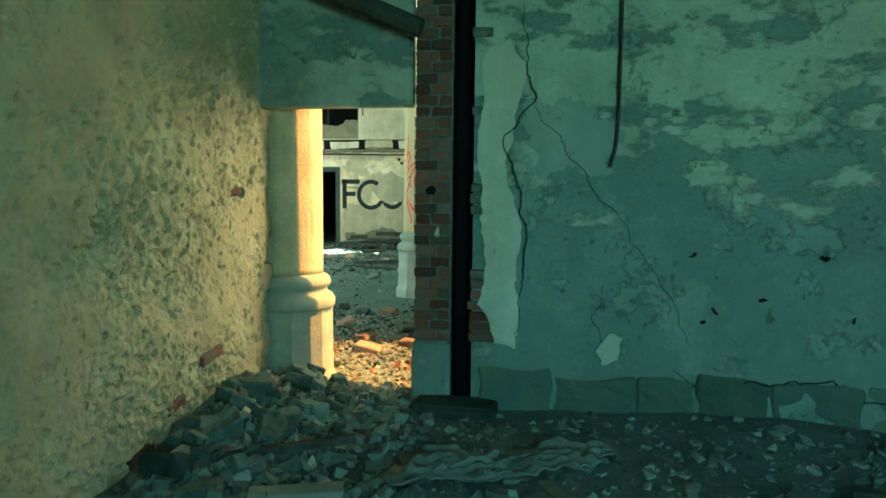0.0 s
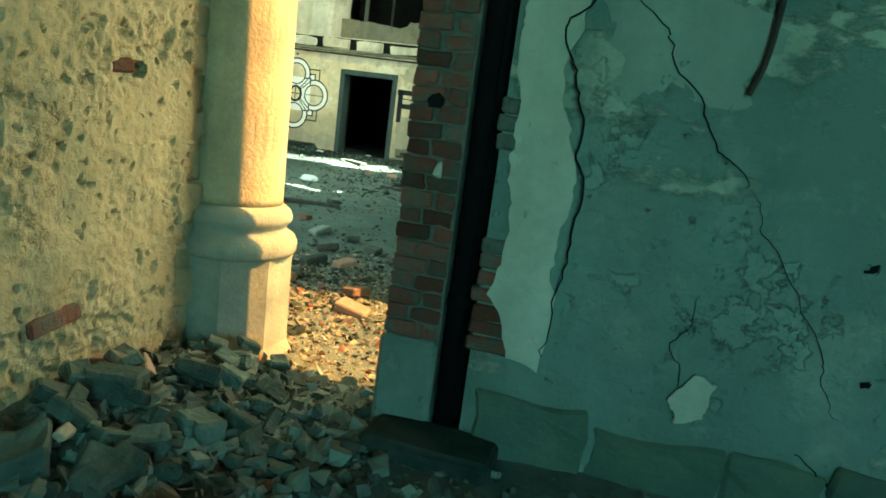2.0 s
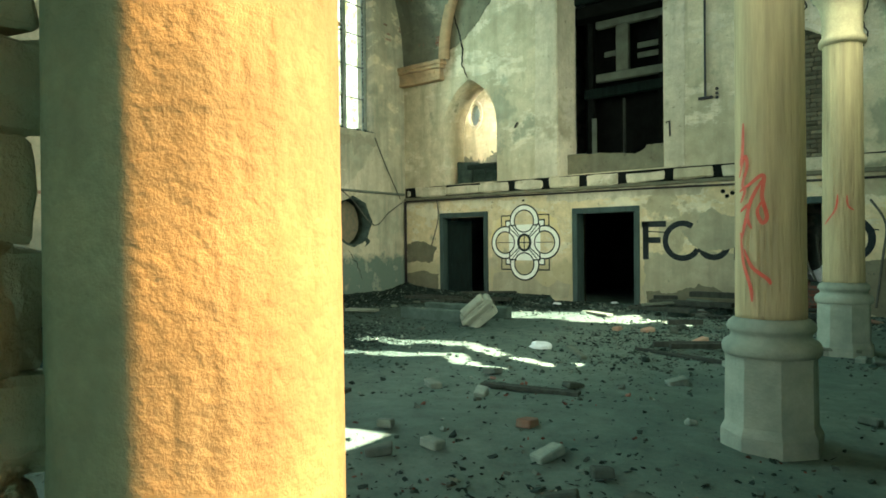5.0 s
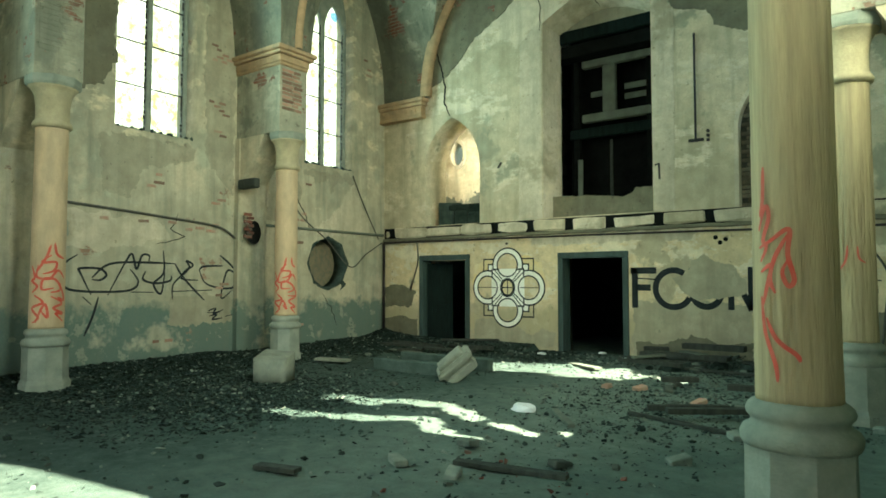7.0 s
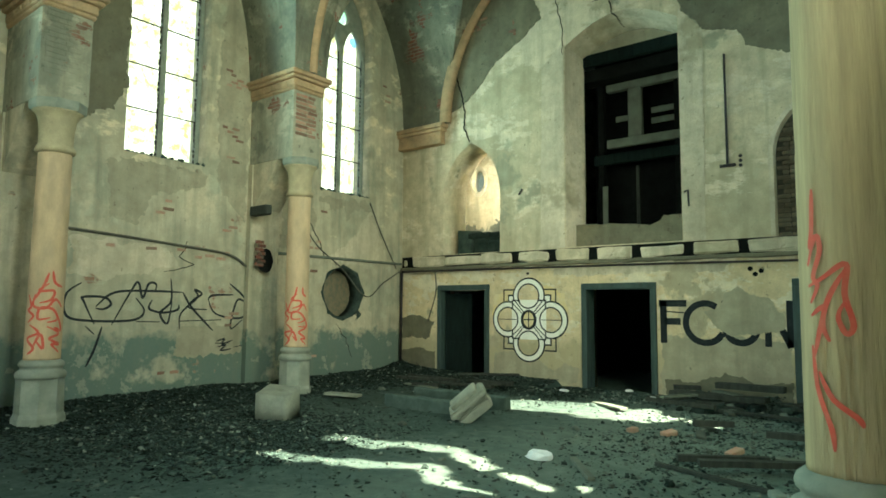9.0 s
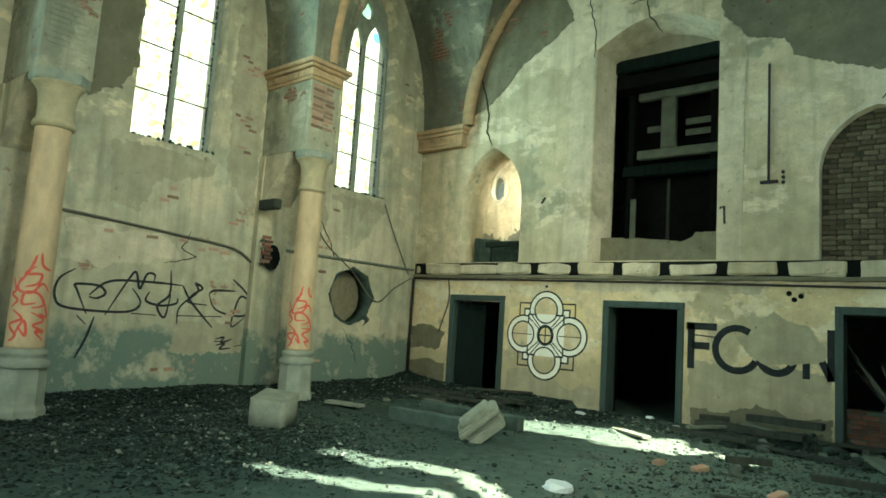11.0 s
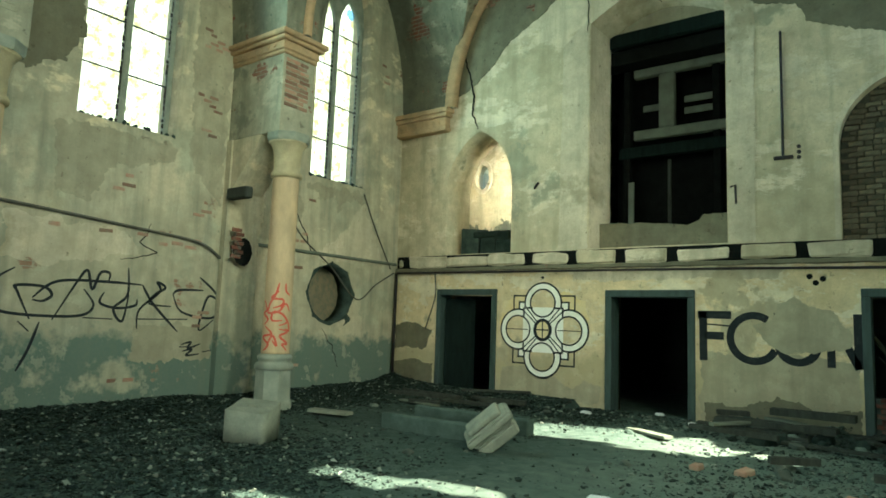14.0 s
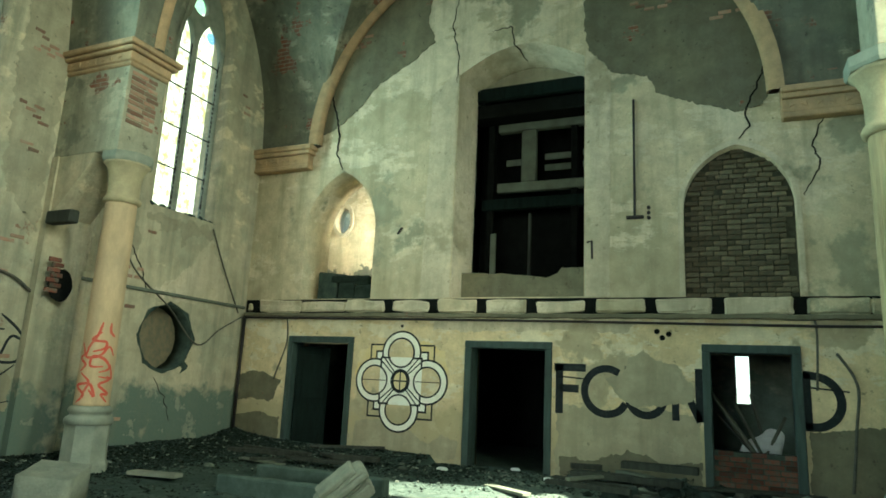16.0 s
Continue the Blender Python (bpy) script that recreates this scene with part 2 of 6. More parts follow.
M_STONE = mottled("column_sandstone", (0.45, 0.385, 0.235), (0.31, 0.27, 0.17), 5.0, 0.88, 0.7)
M_STONE_PALE = mottled("plinth_stone", (0.30, 0.315, 0.25), (0.19, 0.21, 0.17), 4.0, 0.85, 0.7)
M_OCHRE_TRIM = mottled("ochre_moulding", (0.48, 0.33, 0.185), (0.30, 0.23, 0.14), 5.0, 0.85, 0.6)
M_BRICK = mottled("red_brick", (0.135, 0.058, 0.040), (0.085, 0.085, 0.068), 11.0, 0.9, 0.9, per_piece=0.5, lo=0.44, hi=0.62)
M_BRICK_OLD = mottled("dusty_brown_brick", (0.175, 0.14, 0.088), (0.10, 0.102, 0.072), 9.0, 0.9, 0.9, per_piece=0.35)
M_MORTAR = mottled("lime_mortar", (0.13, 0.135, 0.108), (0.075, 0.08, 0.066), 14.0, 0.95, 1.0)
M_BARE_LOW = plaster("bare_tan_render", (0.58, 0.50, 0.335), (0.42, 0.38, 0.26), (0.22, 0.205, 0.14), (0.4, 0.55), 0.5, None, None, 0.7, chips=0.66)
M_BRICK_DUSTY = mottled("plaster_dusted_brick", (0.30, 0.165, 0.115), (0.27, 0.225, 0.16), 9.0, 0.95, 0.9, per_piece=0.4)
M_CHIP = mottled("pale_plaster_chips", (0.30, 0.265, 0.195), (0.17, 0.15, 0.11), 9.0, 0.95, 0.5, per_piece=0.6)
M_PIER = plaster("pier_plaster", (0.42, 0.40, 0.29), (0.26, 0.26, 0.195), (0.14, 0.14, 0.10), (0.42, 0.46), None, None, (1.9, 0.60), 0.6, pale=(1.6, 0.58, (0.52, 0.47, 0.34), 4.0, 6.0))
M_FOOTING = mottled("mossy_footing_stone", (0.115, 0.145, 0.095), (0.075, 0.11, 0.095), 3.0, 0.9, 1.0, per_piece=0.3)
# Near-black that stands in for the darkness of rooms, cracks, holes and recesses.
M_DARK = mottled("cavity_shade_black", (0.010, 0.011, 0.010), (0.005, 0.006, 0.005), 5.0, 0.95, 0.4)
M_WOOD = mottled("old_grey_wood", (0.060, 0.064, 0.052), (0.028, 0.032, 0.027), 3.0, 0.8, 0.6, stretch=(4, 4, 0.6))
M_WOOD_GREEN = mottled("green_grey_painted_wood", (0.055, 0.082, 0.072), (0.028, 0.042, 0.038), 4.0, 0.7, 0.6, stretch=(3, 3, 0.5))
M_WOOD_PALE = mottled("weathered_pale_wood", (0.16, 0.175, 0.135), (0.10, 0.108, 0.085), 3.0, 0.8, 0.5)
M_IRON = mottled("dark_iron", (0.030, 0.030, 0.034), (0.05, 0.035, 0.025), 8.0, 0.55, 0.4, metal=0.6)
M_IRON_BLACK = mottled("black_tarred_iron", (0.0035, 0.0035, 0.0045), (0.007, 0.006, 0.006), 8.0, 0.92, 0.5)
M_DOOR = mottled("dark_green_door_paint", (0.011, 0.018, 0.016), (0.006, 0.009, 0.008), 4.0, 0.85, 0.5, stretch=(3, 3, 0.5))
M_DARK_JOINT = mottled("dark_open_joints", (0.080, 0.078, 0.056), (0.040, 0.041, 0.031), 14.0, 0.95, 1.0)
M_CABLE = mottled("dusty_cable", (0.06, 0.06, 0.05), (0.12, 0.11, 0.08), 12.0, 0.7, 0.2)
M_BLACK_PAINT = mottled("black_wall_paint", (0.022, 0.026, 0.028), (0.05, 0.055, 0.05), 7.0, 0.8, 0.3, lo=0.5, hi=0.75)
M_WHITE_PAINT = mottled("white_wall_paint", (0.88, 0.87, 0.78), (0.72, 0.69, 0.58), 6.0, 0.85, 0.3, lo=0.5, hi=0.8)
M_RED_PAINT = mottled("red_spray_paint", (0.52, 0.075, 0.045), (0.48, 0.14, 0.085), 14.0, 0.7, 0.2)
M_YELLOW_PAINT = mottled("yellow_wall_paint", (0.70, 0.55, 0.24), (0.70, 0.60, 0.38), 3.0, 0.9, 0.3)
M_RUBBLE = mottled("plaster_rubble", (0.17, 0.185, 0.15), (0.075, 0.095, 0.08), 6.0, 0.95, 0.8, per_piece=0.6)
M_RUBBLE_DARK = mottled("dark_soil_rubble", (0.052, 0.068, 0.056), (0.022, 0.032, 0.027), 6.0, 0.95, 0.8, per_piece=0.5)
M_BLOCK = mottled("hewn_limestone", (0.265, 0.275, 0.215), (0.17, 0.185, 0.148), 5.0, 0.9, 0.8)
M_BEAM_STONE = mottled("dark_grey_stone", (0.088, 0.118, 0.10), (0.050, 0.070, 0.060), 5.0, 0.9, 0.7)
M_LEAF = mottled("dead_leaves", (0.034, 0.048, 0.040), (0.008, 0.013, 0.011), 12.0, 0.9, 0.0, per_piece=0.7)
M_CLOTH = mottled("dusty_plastic_sheet", (0.16, 0.175, 0.14), (0.10, 0.115, 0.095), 5.0, 0.6, 0.8)
M_WHITE_BAG = mottled("white_plastic", (0.75, 0.77, 0.76), (0.60, 0.62, 0.62), 6.0, 0.4, 0.3)


def ground_material():
    m, nt, ln, bs = nodes_of("trodden_dirt")
    pos = world_pos(nt)
    a, ar = noise_fac(nt, ln, pos, 0.55, 0.38, 0.62, detail=8)
    b, br = noise_fac(nt, ln, pos, 5.0, 0.35, 0.68, detail=9, rough=0.7)
    c, cr = noise_fac(nt, ln, pos, 38.0, 0.35, 0.7, detail=6, rough=0.75)
    col = mix(nt, ln, a, (0.100, 0.142, 0.122), (0.185, 0.225, 0.185))
    col = mix(nt, ln, math_node(nt, ln, "MULTIPLY", b, 0.6), col, (0.048, 0.070, 0.060))
    col = mix(nt, ln, math_node(nt, ln, "MULTIPLY", c, 0.35), col, (0.22, 0.215, 0.165))
    sep = nt.new("ShaderNodeSeparateXYZ")
    ln.new(pos, sep.inputs[0])
    # Soil darkens towards the left wall: the dim corner's shade put into the colour.
    left_shade = nt.new("ShaderNodeMapRange")
    left_shade.inputs[1].default_value, left_shade.inputs[2].default_value = -6.6, -8.6
    ln.new(math_node(nt, ln, "SUBTRACT", sep.outputs[0], math_node(nt, ln, "MULTIPLY", ar, 2.4)), left_shade.inputs[0])
    col = mix(nt, ln, math_node(nt, ln, "MULTIPLY", left_shade.outputs[0], math_node(nt, ln, "ADD", math_node(nt, ln, "MULTIPLY", b, 0.35), 0.55)), col, (0.036, 0.056, 0.048))
    ln.new(col, bs.inputs["Base Color"])
    bs.inputs["Roughness"].default_value = 0.95
    bs.inputs["Specular IOR Level"].default_value = 0.03
    bump(nt, ln, bs, math_node(nt, ln, "ADD", math_node(nt, ln, "MULTIPLY", br, 1.2), cr), 0.8, 0.035)
    return m


M_GROUND = ground_material()


def glass_material(name, colour):
    m, nt, ln, bs = nodes_of(name)
    bs.inputs["Base Color"].default_value = (*colour, 1)
    bs.inputs["Roughness"].default_value = 0.25
    bs.inputs["Transmission Weight"].default_value = 1.0
    bs.inputs["IOR"].default_value = 1.1
    return m


M_GLASS_BLUE = glass_material("blue_stained_glass", (0.25, 0.45, 0.85))
M_GLASS_GREEN = glass_material("green_stained_glass", (0.45, 0.8, 0.65))


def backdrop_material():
    """Sunlit foliage and hazy sky far beyond the windows, on a panel that emits its brightness."""
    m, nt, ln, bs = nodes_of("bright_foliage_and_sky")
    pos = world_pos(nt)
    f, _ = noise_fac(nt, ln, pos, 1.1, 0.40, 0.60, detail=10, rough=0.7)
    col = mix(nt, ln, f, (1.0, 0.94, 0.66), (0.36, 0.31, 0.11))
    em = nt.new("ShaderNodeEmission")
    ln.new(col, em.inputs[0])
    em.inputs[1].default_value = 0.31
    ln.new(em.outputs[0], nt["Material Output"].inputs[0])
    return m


M_BACKDROP = backdrop_material()


def sun_filter_material():
    """Amber filter added out of view: it tints and weakens the light that passes."""
    m, nt, ln, bs = nodes_of("amber_sun_filter")
    tr = nt.new("ShaderNodeBsdfTransparent")
    f, _ = noise_fac(nt, ln, world_pos(nt), 2.5, 0.35, 0.65)
    ln.new(mix(nt, ln, f, (0.54, 0.38, 0.225), (0.41, 0.285, 0.165)), tr.inputs[0])
    ln.new(tr.outputs[0], nt["Material Output"].inputs[0])
    return m


M_SUN_FILTER = sun_filter_material()


# ---- mesh helpers ----
def link(name, bm, material, parent=None, smooth=False):
    me = bpy.data.meshes.new(name)
    bmesh.ops.recalc_face_normals(bm, faces=bm.faces)
    bm.to_mesh(me)
    bm.free()
    me.materials.append(material)
    if smooth:
        me.polygons.foreach_set("use_smooth", [True] * len(me.polygons))
    ob = new(name, me)
    if parent:
        ob.parent = parent
    return ob


def part(name, bm, material, parent, label="", smooth=False):
    ob = link(name, bm, material, parent, smooth)
    return tagged(ob, label) if label else ob


def structure(ob, label=""):
    return tagged(ob, label, "", "", "structure")


def thing(name, label, category, group="", at=(0, 0, 0)):
    ob = new(name)
    ob.location = at
    ob.empty_display_size = 0.1
    return tagged(ob, label, category, group)


def box(bm, x0, x1, y0, y1, z0, z1, bevel=0.0, m=None):
    got = bmesh.ops.create_cube(bm, size=1)["verts"]
    for v in got:
        v.co = Vector((x0 + (v.co.x + 0.5) * (x1 - x0), y0 + (v.co.y + 0.5) * (y1 - y0), z0 + (v.co.z + 0.5) * (z1 - z0)))
    if bevel:
        edges = list({e for v in got for e in v.link_edges})
        res = bmesh.ops.bevel(bm, geom=edges, offset=bevel, segments=1, affect="EDGES")
        got = list({v for f in res["faces"] for v in f.verts} | {v for v in got if v.is_valid})
    if m:
        bmesh.ops.transform(bm, matrix=m, verts=[v for v in got if v.is_valid])
    return bm


def new_box(*a, bevel=0.0, m=None):
    return box(bmesh.new(), *a, bevel=bevel, m=m)


def roughen(bm, amount, scale, seed=0.0):
    for v in bm.verts:
        v.co += noise.noise_vector(v.co * scale + Vector((seed, seed * 1.7, 0))) * amount
    return bm


def lathe(bm, profile, cx, cy, n=32, a0=0.0, sides=None):
    """Turns (radius, z) pairs about a vertical axis."""
    rings = []
    n = sides or n
    for r, z in profile:
        rings.append([bm.verts.new((cx + r * math.cos(a0 + 2 * math.pi * i / n), cy + r * math.sin(a0 + 2 * math.pi * i / n), z)) for i in range(n)])
    for a, b in zip(rings, rings[1:]):
        for i in range(n):
            bm.faces.new((a[i], a[(i + 1) % n], b[(i + 1) % n], b[i]))
    bm.faces.new(rings[0][::-1])
    bm.faces.new(rings[-1])
    return bm


def tube(bm, pts, r, n=8):
    pts = [Vector(p) for p in pts]
    rings = []
    for i, p in enumerate(pts):
        d = (pts[min(i + 1, len(pts) - 1)] - pts[max(i - 1, 0)]).normalized()
        side = d.cross(Vector((0, 0, 1)) if abs(d.z) < 0.9 else Vector((1, 0, 0))).normalized()
        up = side.cross(d)
        rings.append([bm.verts.new(p + r * (side * math.cos(k * 2 * math.pi / n) + up * math.sin(k * 2 * math.pi / n))) for k in range(n)])
    for a, b in zip(rings, rings[1:]):
        for k in range(n):
            bm.faces.new((a[k], a[(k + 1) % n], b[(k + 1) % n], b[k]))
    bm.faces.new(rings[0][::-1])
    bm.faces.new(rings[-1])
    return bm


def spline(pts, step=6):
    """A smooth line through the points."""
    pts = [Vector(p) for p in pts]
    if len(pts) < 3:
        return pts
    out = []
    for i in range(len(pts) - 1):
        p0, p1, p2, p3 = pts[max(i - 1, 0)], pts[i], pts[i + 1], pts[min(i + 2, len(pts) - 1)]
        for k in range(step):
            t = k / step
            out.append(0.5 * (2 * p1 + (p2 - p0) * t + (2 * p0 - 5 * p1 + 4 * p2 - p3) * t * t + (3 * p1 - p0 - 3 * p2 + p3) * t ** 3))
    out.append(pts[-1])
    return out


def ribbon(bm, pts, width, place, step=6, taper=True):
    """A painted stroke: a flat band along a line in (u, v), laid on a surface by place(u, v)."""
    line = spline([(*p, 0) for p in pts], step)
    rows = []
    for i, p in enumerate(line):
        d = (line[min(i + 1, len(line) - 1)] - line[max(i - 1, 0)])
        d = d.normalized() if d.length else Vector((1, 0, 0))
        side = Vector((-d.y, d.x, 0)) * width * 0.5 * (min(1, 0.45 + 2.5 * min(i, len(line) - 1 - i) / len(line)) if taper else 1)
        rows.append([bm.verts.new(place((p + side).x, (p + side).y)), bm.verts.new(place((p - side).x, (p - side).y))])
    for a, b in zip(rows, rows[1:]):
        bm.faces.new((a[0], a[1], b[1], b[0]))
    return bm


def outline_mesh(loops, depth):
    """A flat plate with holes: loops of (u, v); u to x, v to z, depth along y from 0."""
    cu = bpy.data.curves.new("plate", "CURVE")
    cu.dimensions, cu.fill_mode, cu.extrude = "2D", "BOTH", depth / 2
    for loop in loops:
        sp = cu.splines.new("POLY")
        sp.points.add(len(loop) - 1)
        for p, (u, v) in zip(sp.points, loop):
            p.co = (u, v, 0, 1)
        sp.use_cyclic_u = True
    ob = bpy.data.objects.new("plate", cu)
    scene.collection.objects.link(ob)
    me = bpy.data.meshes.new_from_object(ob.evaluated_get(bpy.context.evaluated_depsgraph_get()))
    bpy.data.objects.remove(ob)
    bpy.data.curves.remove(cu)
    bm = bmesh.new()
    bm.from_mesh(me)
    bpy.data.meshes.remove(me)
    for v in bm.verts:
        v.co = Vector((v.co.x, v.co.z + depth / 2, v.co.y))
    bmesh.ops.remove_doubles(bm, verts=bm.verts, dist=0.0005)
    return bm


def turned(bm, m):
    bmesh.ops.transform(bm, matrix=m, verts=bm.verts)
    return bm


def rect(u0, u1, v0, v1):
    return [(u0, v0), (u1, v0), (u1, v1), (u0, v1)]


def circle(u, v, r, n=36, r2=None):
    return [(u + r * math.cos(2 * math.pi * i / n), v + (r2 or r) * math.sin(2 * math.pi * i / n)) for i in range(n)]


def arched(u0, u1, v0, spring, top, n=12):
    """The outline of a pointed arch."""
    a = (u1 - u0) / 2
    rise = top - spring
    rad = (a * a + rise * rise) / (2 * a)
    end = math.asin(min(1, rise / rad))
    left = [(u0 + rad - rad * math.cos(end * i / n), spring + rad * math.sin(end * i / n)) for i in range(n + 1)]
    right = [(u0 + u1 - u, v) for u, v in left[:-1]][::-1]
    return [(u0, v0)] + left + right + [(u1, v0)]


def segmental(u0, u1, v0, spring, top, n=12):
    return [(u1, v0), (u0, v0)] + [(u0 + (u1 - u0) * i / n, spring + (top - spring) * math.sin(math.pi * i / n)) for i in range(n + 1)]


ALONG_Y = Matrix(((0, -1, 0, 0), (1, 0, 0, 0), (0, 0, 1, 0), (0, 0, 0, 1)))     # u to y, depth towards -x

# ---- the setting ----
XL, XR, YF = -13.25, -0.95, 18.15               # faces of the side walls and of the gable wall
VB = 6.36                                       # springing of the vault
PIERS = (-4.3, 0.2, 4.74, 9.2, 13.7)
COL_L, COL_R = -12.0, -2.17


def ground_height(x, y):
    h = 0.035 * noise.noise(Vector((x * 0.8, y * 0.8, 0))) + 0.018 * noise.noise(Vector((x * 3, y * 3, 5)))
    if XL < x < 6 and -8 < y < 24:
        h += 0.20 * math.exp(-((x + 2.15) / 0.45) ** 2 - ((y - 3.75) / 0.75) ** 2)
        h += 0.16 * math.exp(-((y - 18.1) / 0.6) ** 2) * (1 if x < -8.6 or -6.1 < x < -4.2 else 0.15)
        h += 0.14 * math.exp(-((x - XL) / 0.8) ** 2)
        h += 0.07 * math.exp(-((x - 0.8) / 1.2) ** 2 - ((y - 4.4) / 0.6) ** 2)
    return h


def build_ground():
    xs = [-600, -120, -40, -20] + [-14 + 0.14 * i for i in range(136)] + [8, 20, 50, 150, 600]
    ys = [-600, -120, -40, -16] + [-8.4 + 0.16 * i for i in range(204)] + [30, 60, 150, 600]
    verts = [(x, y, ground_height(x, y)) for y in ys for x in xs]
    n = len(xs)
    faces = [(j * n + i, j * n + i + 1, (j + 1) * n + i + 1, (j + 1) * n + i) for j in range(len(ys) - 1) for i in range(n - 1)]
    me = bpy.data.meshes.new("ground")
    me.from_pydata(verts, [], faces)
    me.materials.append(M_GROUND)
    me.polygons.foreach_set("use_smooth", [True] * len(me.polygons))
    structure(new("ground", me), "trodden bare dirt floor strewn with debris")


build_ground()

D1, D2, D3 = (-11.92, -10.52), (-7.98, -6.52), (-3.95, -2.72)
NICHE = arched(-11.86, -10.15, 3.02, 4.45, 5.76)
BLIND = arched(-4.25, -2.58, 3.0, 4.5, 5.54)
CENTRE = segmental(-8.42, -5.9, 3.03, 7.57, 8.04)


def wall_gable():
    lower = [rect(-14.0, 0.2, -0.4, 2.68)] + [rect(a, b, -0.3, 2.12) for a, b in (D1, D2, D3)]
    ob = link("wall_gable_lower", turned(outline_mesh(lower, 0.55), Matrix.Translation((0, YF, 0))), M_FAR_LOW)
    structure(ob, "ochre painted lower gable wall with three doorways")
    upper = [rect(-14.0, 0.2, 2.68, 12.6), NICHE, BLIND, CENTRE]
    ob = link("wall_gable_upper", turned(outline_mesh(upper, 0.95), Matrix.Translation((0, YF, 0))), M_FAR_UP)
    structure(ob, "flaking whitewashed upper gable wall with arched openings")
    return ob


gable = wall_gable()


def ragged(loop, amount, scale=2.0, n=14):
    """Breaks the sides of an outline into small uneven steps."""
    out = []
    for (u0, v0), (u1, v1) in zip(loop, loop[1:] + loop[:1]):
        k = max(1, int(n * math.hypot(u1 - u0, v1 - v0)))
        for i in range(k):
            u, v = u0 + (u1 - u0) * i / k, v0 + (v1 - v0) * i / k
            w = noise.noise_vector(Vector((u * scale * 2, v * scale * 2, 3.1)))
            w2 = noise.noise_vector(Vector((u * scale * 7, v * scale * 7, 1.1)))
            w3 = noise.noise_vector(Vector((u * scale * 19, v * scale * 19, 8.1)))
            out.append((u + amount * (w.x + 0.5 * w2.x + 0.4 * w3.x), v + amount * (w.y + 0.5 * w2.y + 0.4 * w3.y)))
    return out


def patch(name, loop, y, material, parent, label, depth=0.012, amount=0.05, n=40):
    return part(name, turned(outline_mesh([ragged(loop, amount, 2.0, n)], depth), Matrix.Translation((0, y - depth, 0))), material, parent, label)


# grey render left bare above the whitewash
patch("render_patch", [(-11.75, 6.6), (-11.35, 6.7), (-10.8, 7.1), (-10.25, 7.65), (-9.6, 8.0), (-9.0, 8.4), (-9.2, 8.9), (-9.0, 10.4), (-11.2, 10.2), (-11.6, 8.4)], YF, M_FAR_GREY, gable, "bare grey-green render")
patch("render_patch", [(-5.9, 8.1), (-5.8, 7.65), (-5.39, 7.15), (-4.8, 6.96), (-4.6, 6.62), (-4.1, 6.4), (-3.4, 6.12), (-2.95, 6.2), (-2.8, 6.6), (-2.9, 8.4), (-3.6, 10.2), (-5.9, 10.5)], YF, M_FAR_GREY, gable, "bare grey-green render")
patch("plaster_band", [(-5.88, 3.02), (-5.47, 3.02), (-5.42, 7.15), (-5.88, 7.72)], YF, M_JAMB, gable, "pale plaster jamb of the great opening", amount=0.02)
patch("plaster_band", [(-9.05, 3.02), (-8.44, 3.02), (-8.44, 7.7), (-9.0, 7.2)], YF, M_JAMB, gable, "pale plaster jamb of the great opening", amount=0.02)


def crack(pts, parent, place, width=0.035):
    fine = []
    for (u0, v0), (u1, v1) in zip(pts, pts[1:]):
        for i in range(12):
            u, v = u0 + (u1 - u0) * i / 12, v0 + (v1 - v0) * i / 12
            w, w2 = noise.noise_vector(Vector((u * 9, v * 9, 2.0))), noise.noise_vector(Vector((u * 41, v * 41, 2.0)))
            fine.append((u + 0.045 * w.x + 0.014 * w2.x, v + 0.03 * w.y + 0.010 * w2.y))
    # A flat dark ribbon on the surface paints the shade inside the crack.
    return part("crack", ribbon(bmesh.new(), fine + [pts[-1]], width * 0.6, place, 1), M_DARK, parent)


on_gable = lambda u, v: Vector((u, YF - 0.016, v))
crack([(-11.62, 8.0), (-11.4, 7.35), (-11.28, 6.95), (-11.18, 6.55), (-11.22, 6.2), (-11.05, 5.78)], gable, on_gable, 0.07)
crack([(-8.5, 9.4), (-8.62, 8.7), (-8.45, 7.9), (-8.47, 7.4)], gable, on_gable, 0.04)
crack([(-7.75, 8.4), (-7.35, 8.45), (-7.25, 8.0), (-7.0, 7.62)], gable, on_gable, 0.04)
crack([(-2.85, 7.1), (-3.05, 6.5), (-3.25, 6.1), (-3.2, 5.85), (-3.4, 5.55)], gable, on_gable, 0.05)
crack([(-2.1, 6.0), (-2.3, 5.4), (-2.2, 5.1), (-2.45, 4.6)], gable, on_gable, 0.04)


def side_wall(name, face, turn, label):
    """A long wall with a pointed window in each bay. turn: +1 when its inner face looks towards +x."""
    loops = [rect(-8.6, YF + 0.9, -0.4, 11.4)]
    for wy in WINDOW_Y:
        wy += 0.0 if turn > 0 else 0.40 if wy < 8 else 0.15
        loops.append(arched(wy - 0.80, wy + 0.80, 4.42, *((8.3, 9.85) if turn > 0 else (9.2, 10.5))))
    if turn > 0:
        loops.append(ragged(circle(16.09, 2.03, 0.70, 8, 0.68), 0.03, 2.0, 16))
    else:
        loops[0] = [(4.70, -0.4), (YF + 0.9, -0.4), (YF + 0.9, 11.4), (4.70, 11.4)]
        loops = [loops[0]] + loops[2:]
        loops.append(rect(4.74, 6.30, -0.3, 4.5))
    depth = 0.62
    bm = turned(outline_mesh(loops, depth), ALONG_Y)
    bmesh.ops.translate(bm, verts=bm.verts, vec=(face if turn > 0 else face + depth, 0, 0))
    return structure(link(name, bm, M_NAVE), label)


wall_left = side_wall("wall_left", XL, 1, "stained plaster side wall with tall pointed windows")
wall_right = side_wall("wall_right", XR, -1, "stained plaster side wall with tall pointed windows")
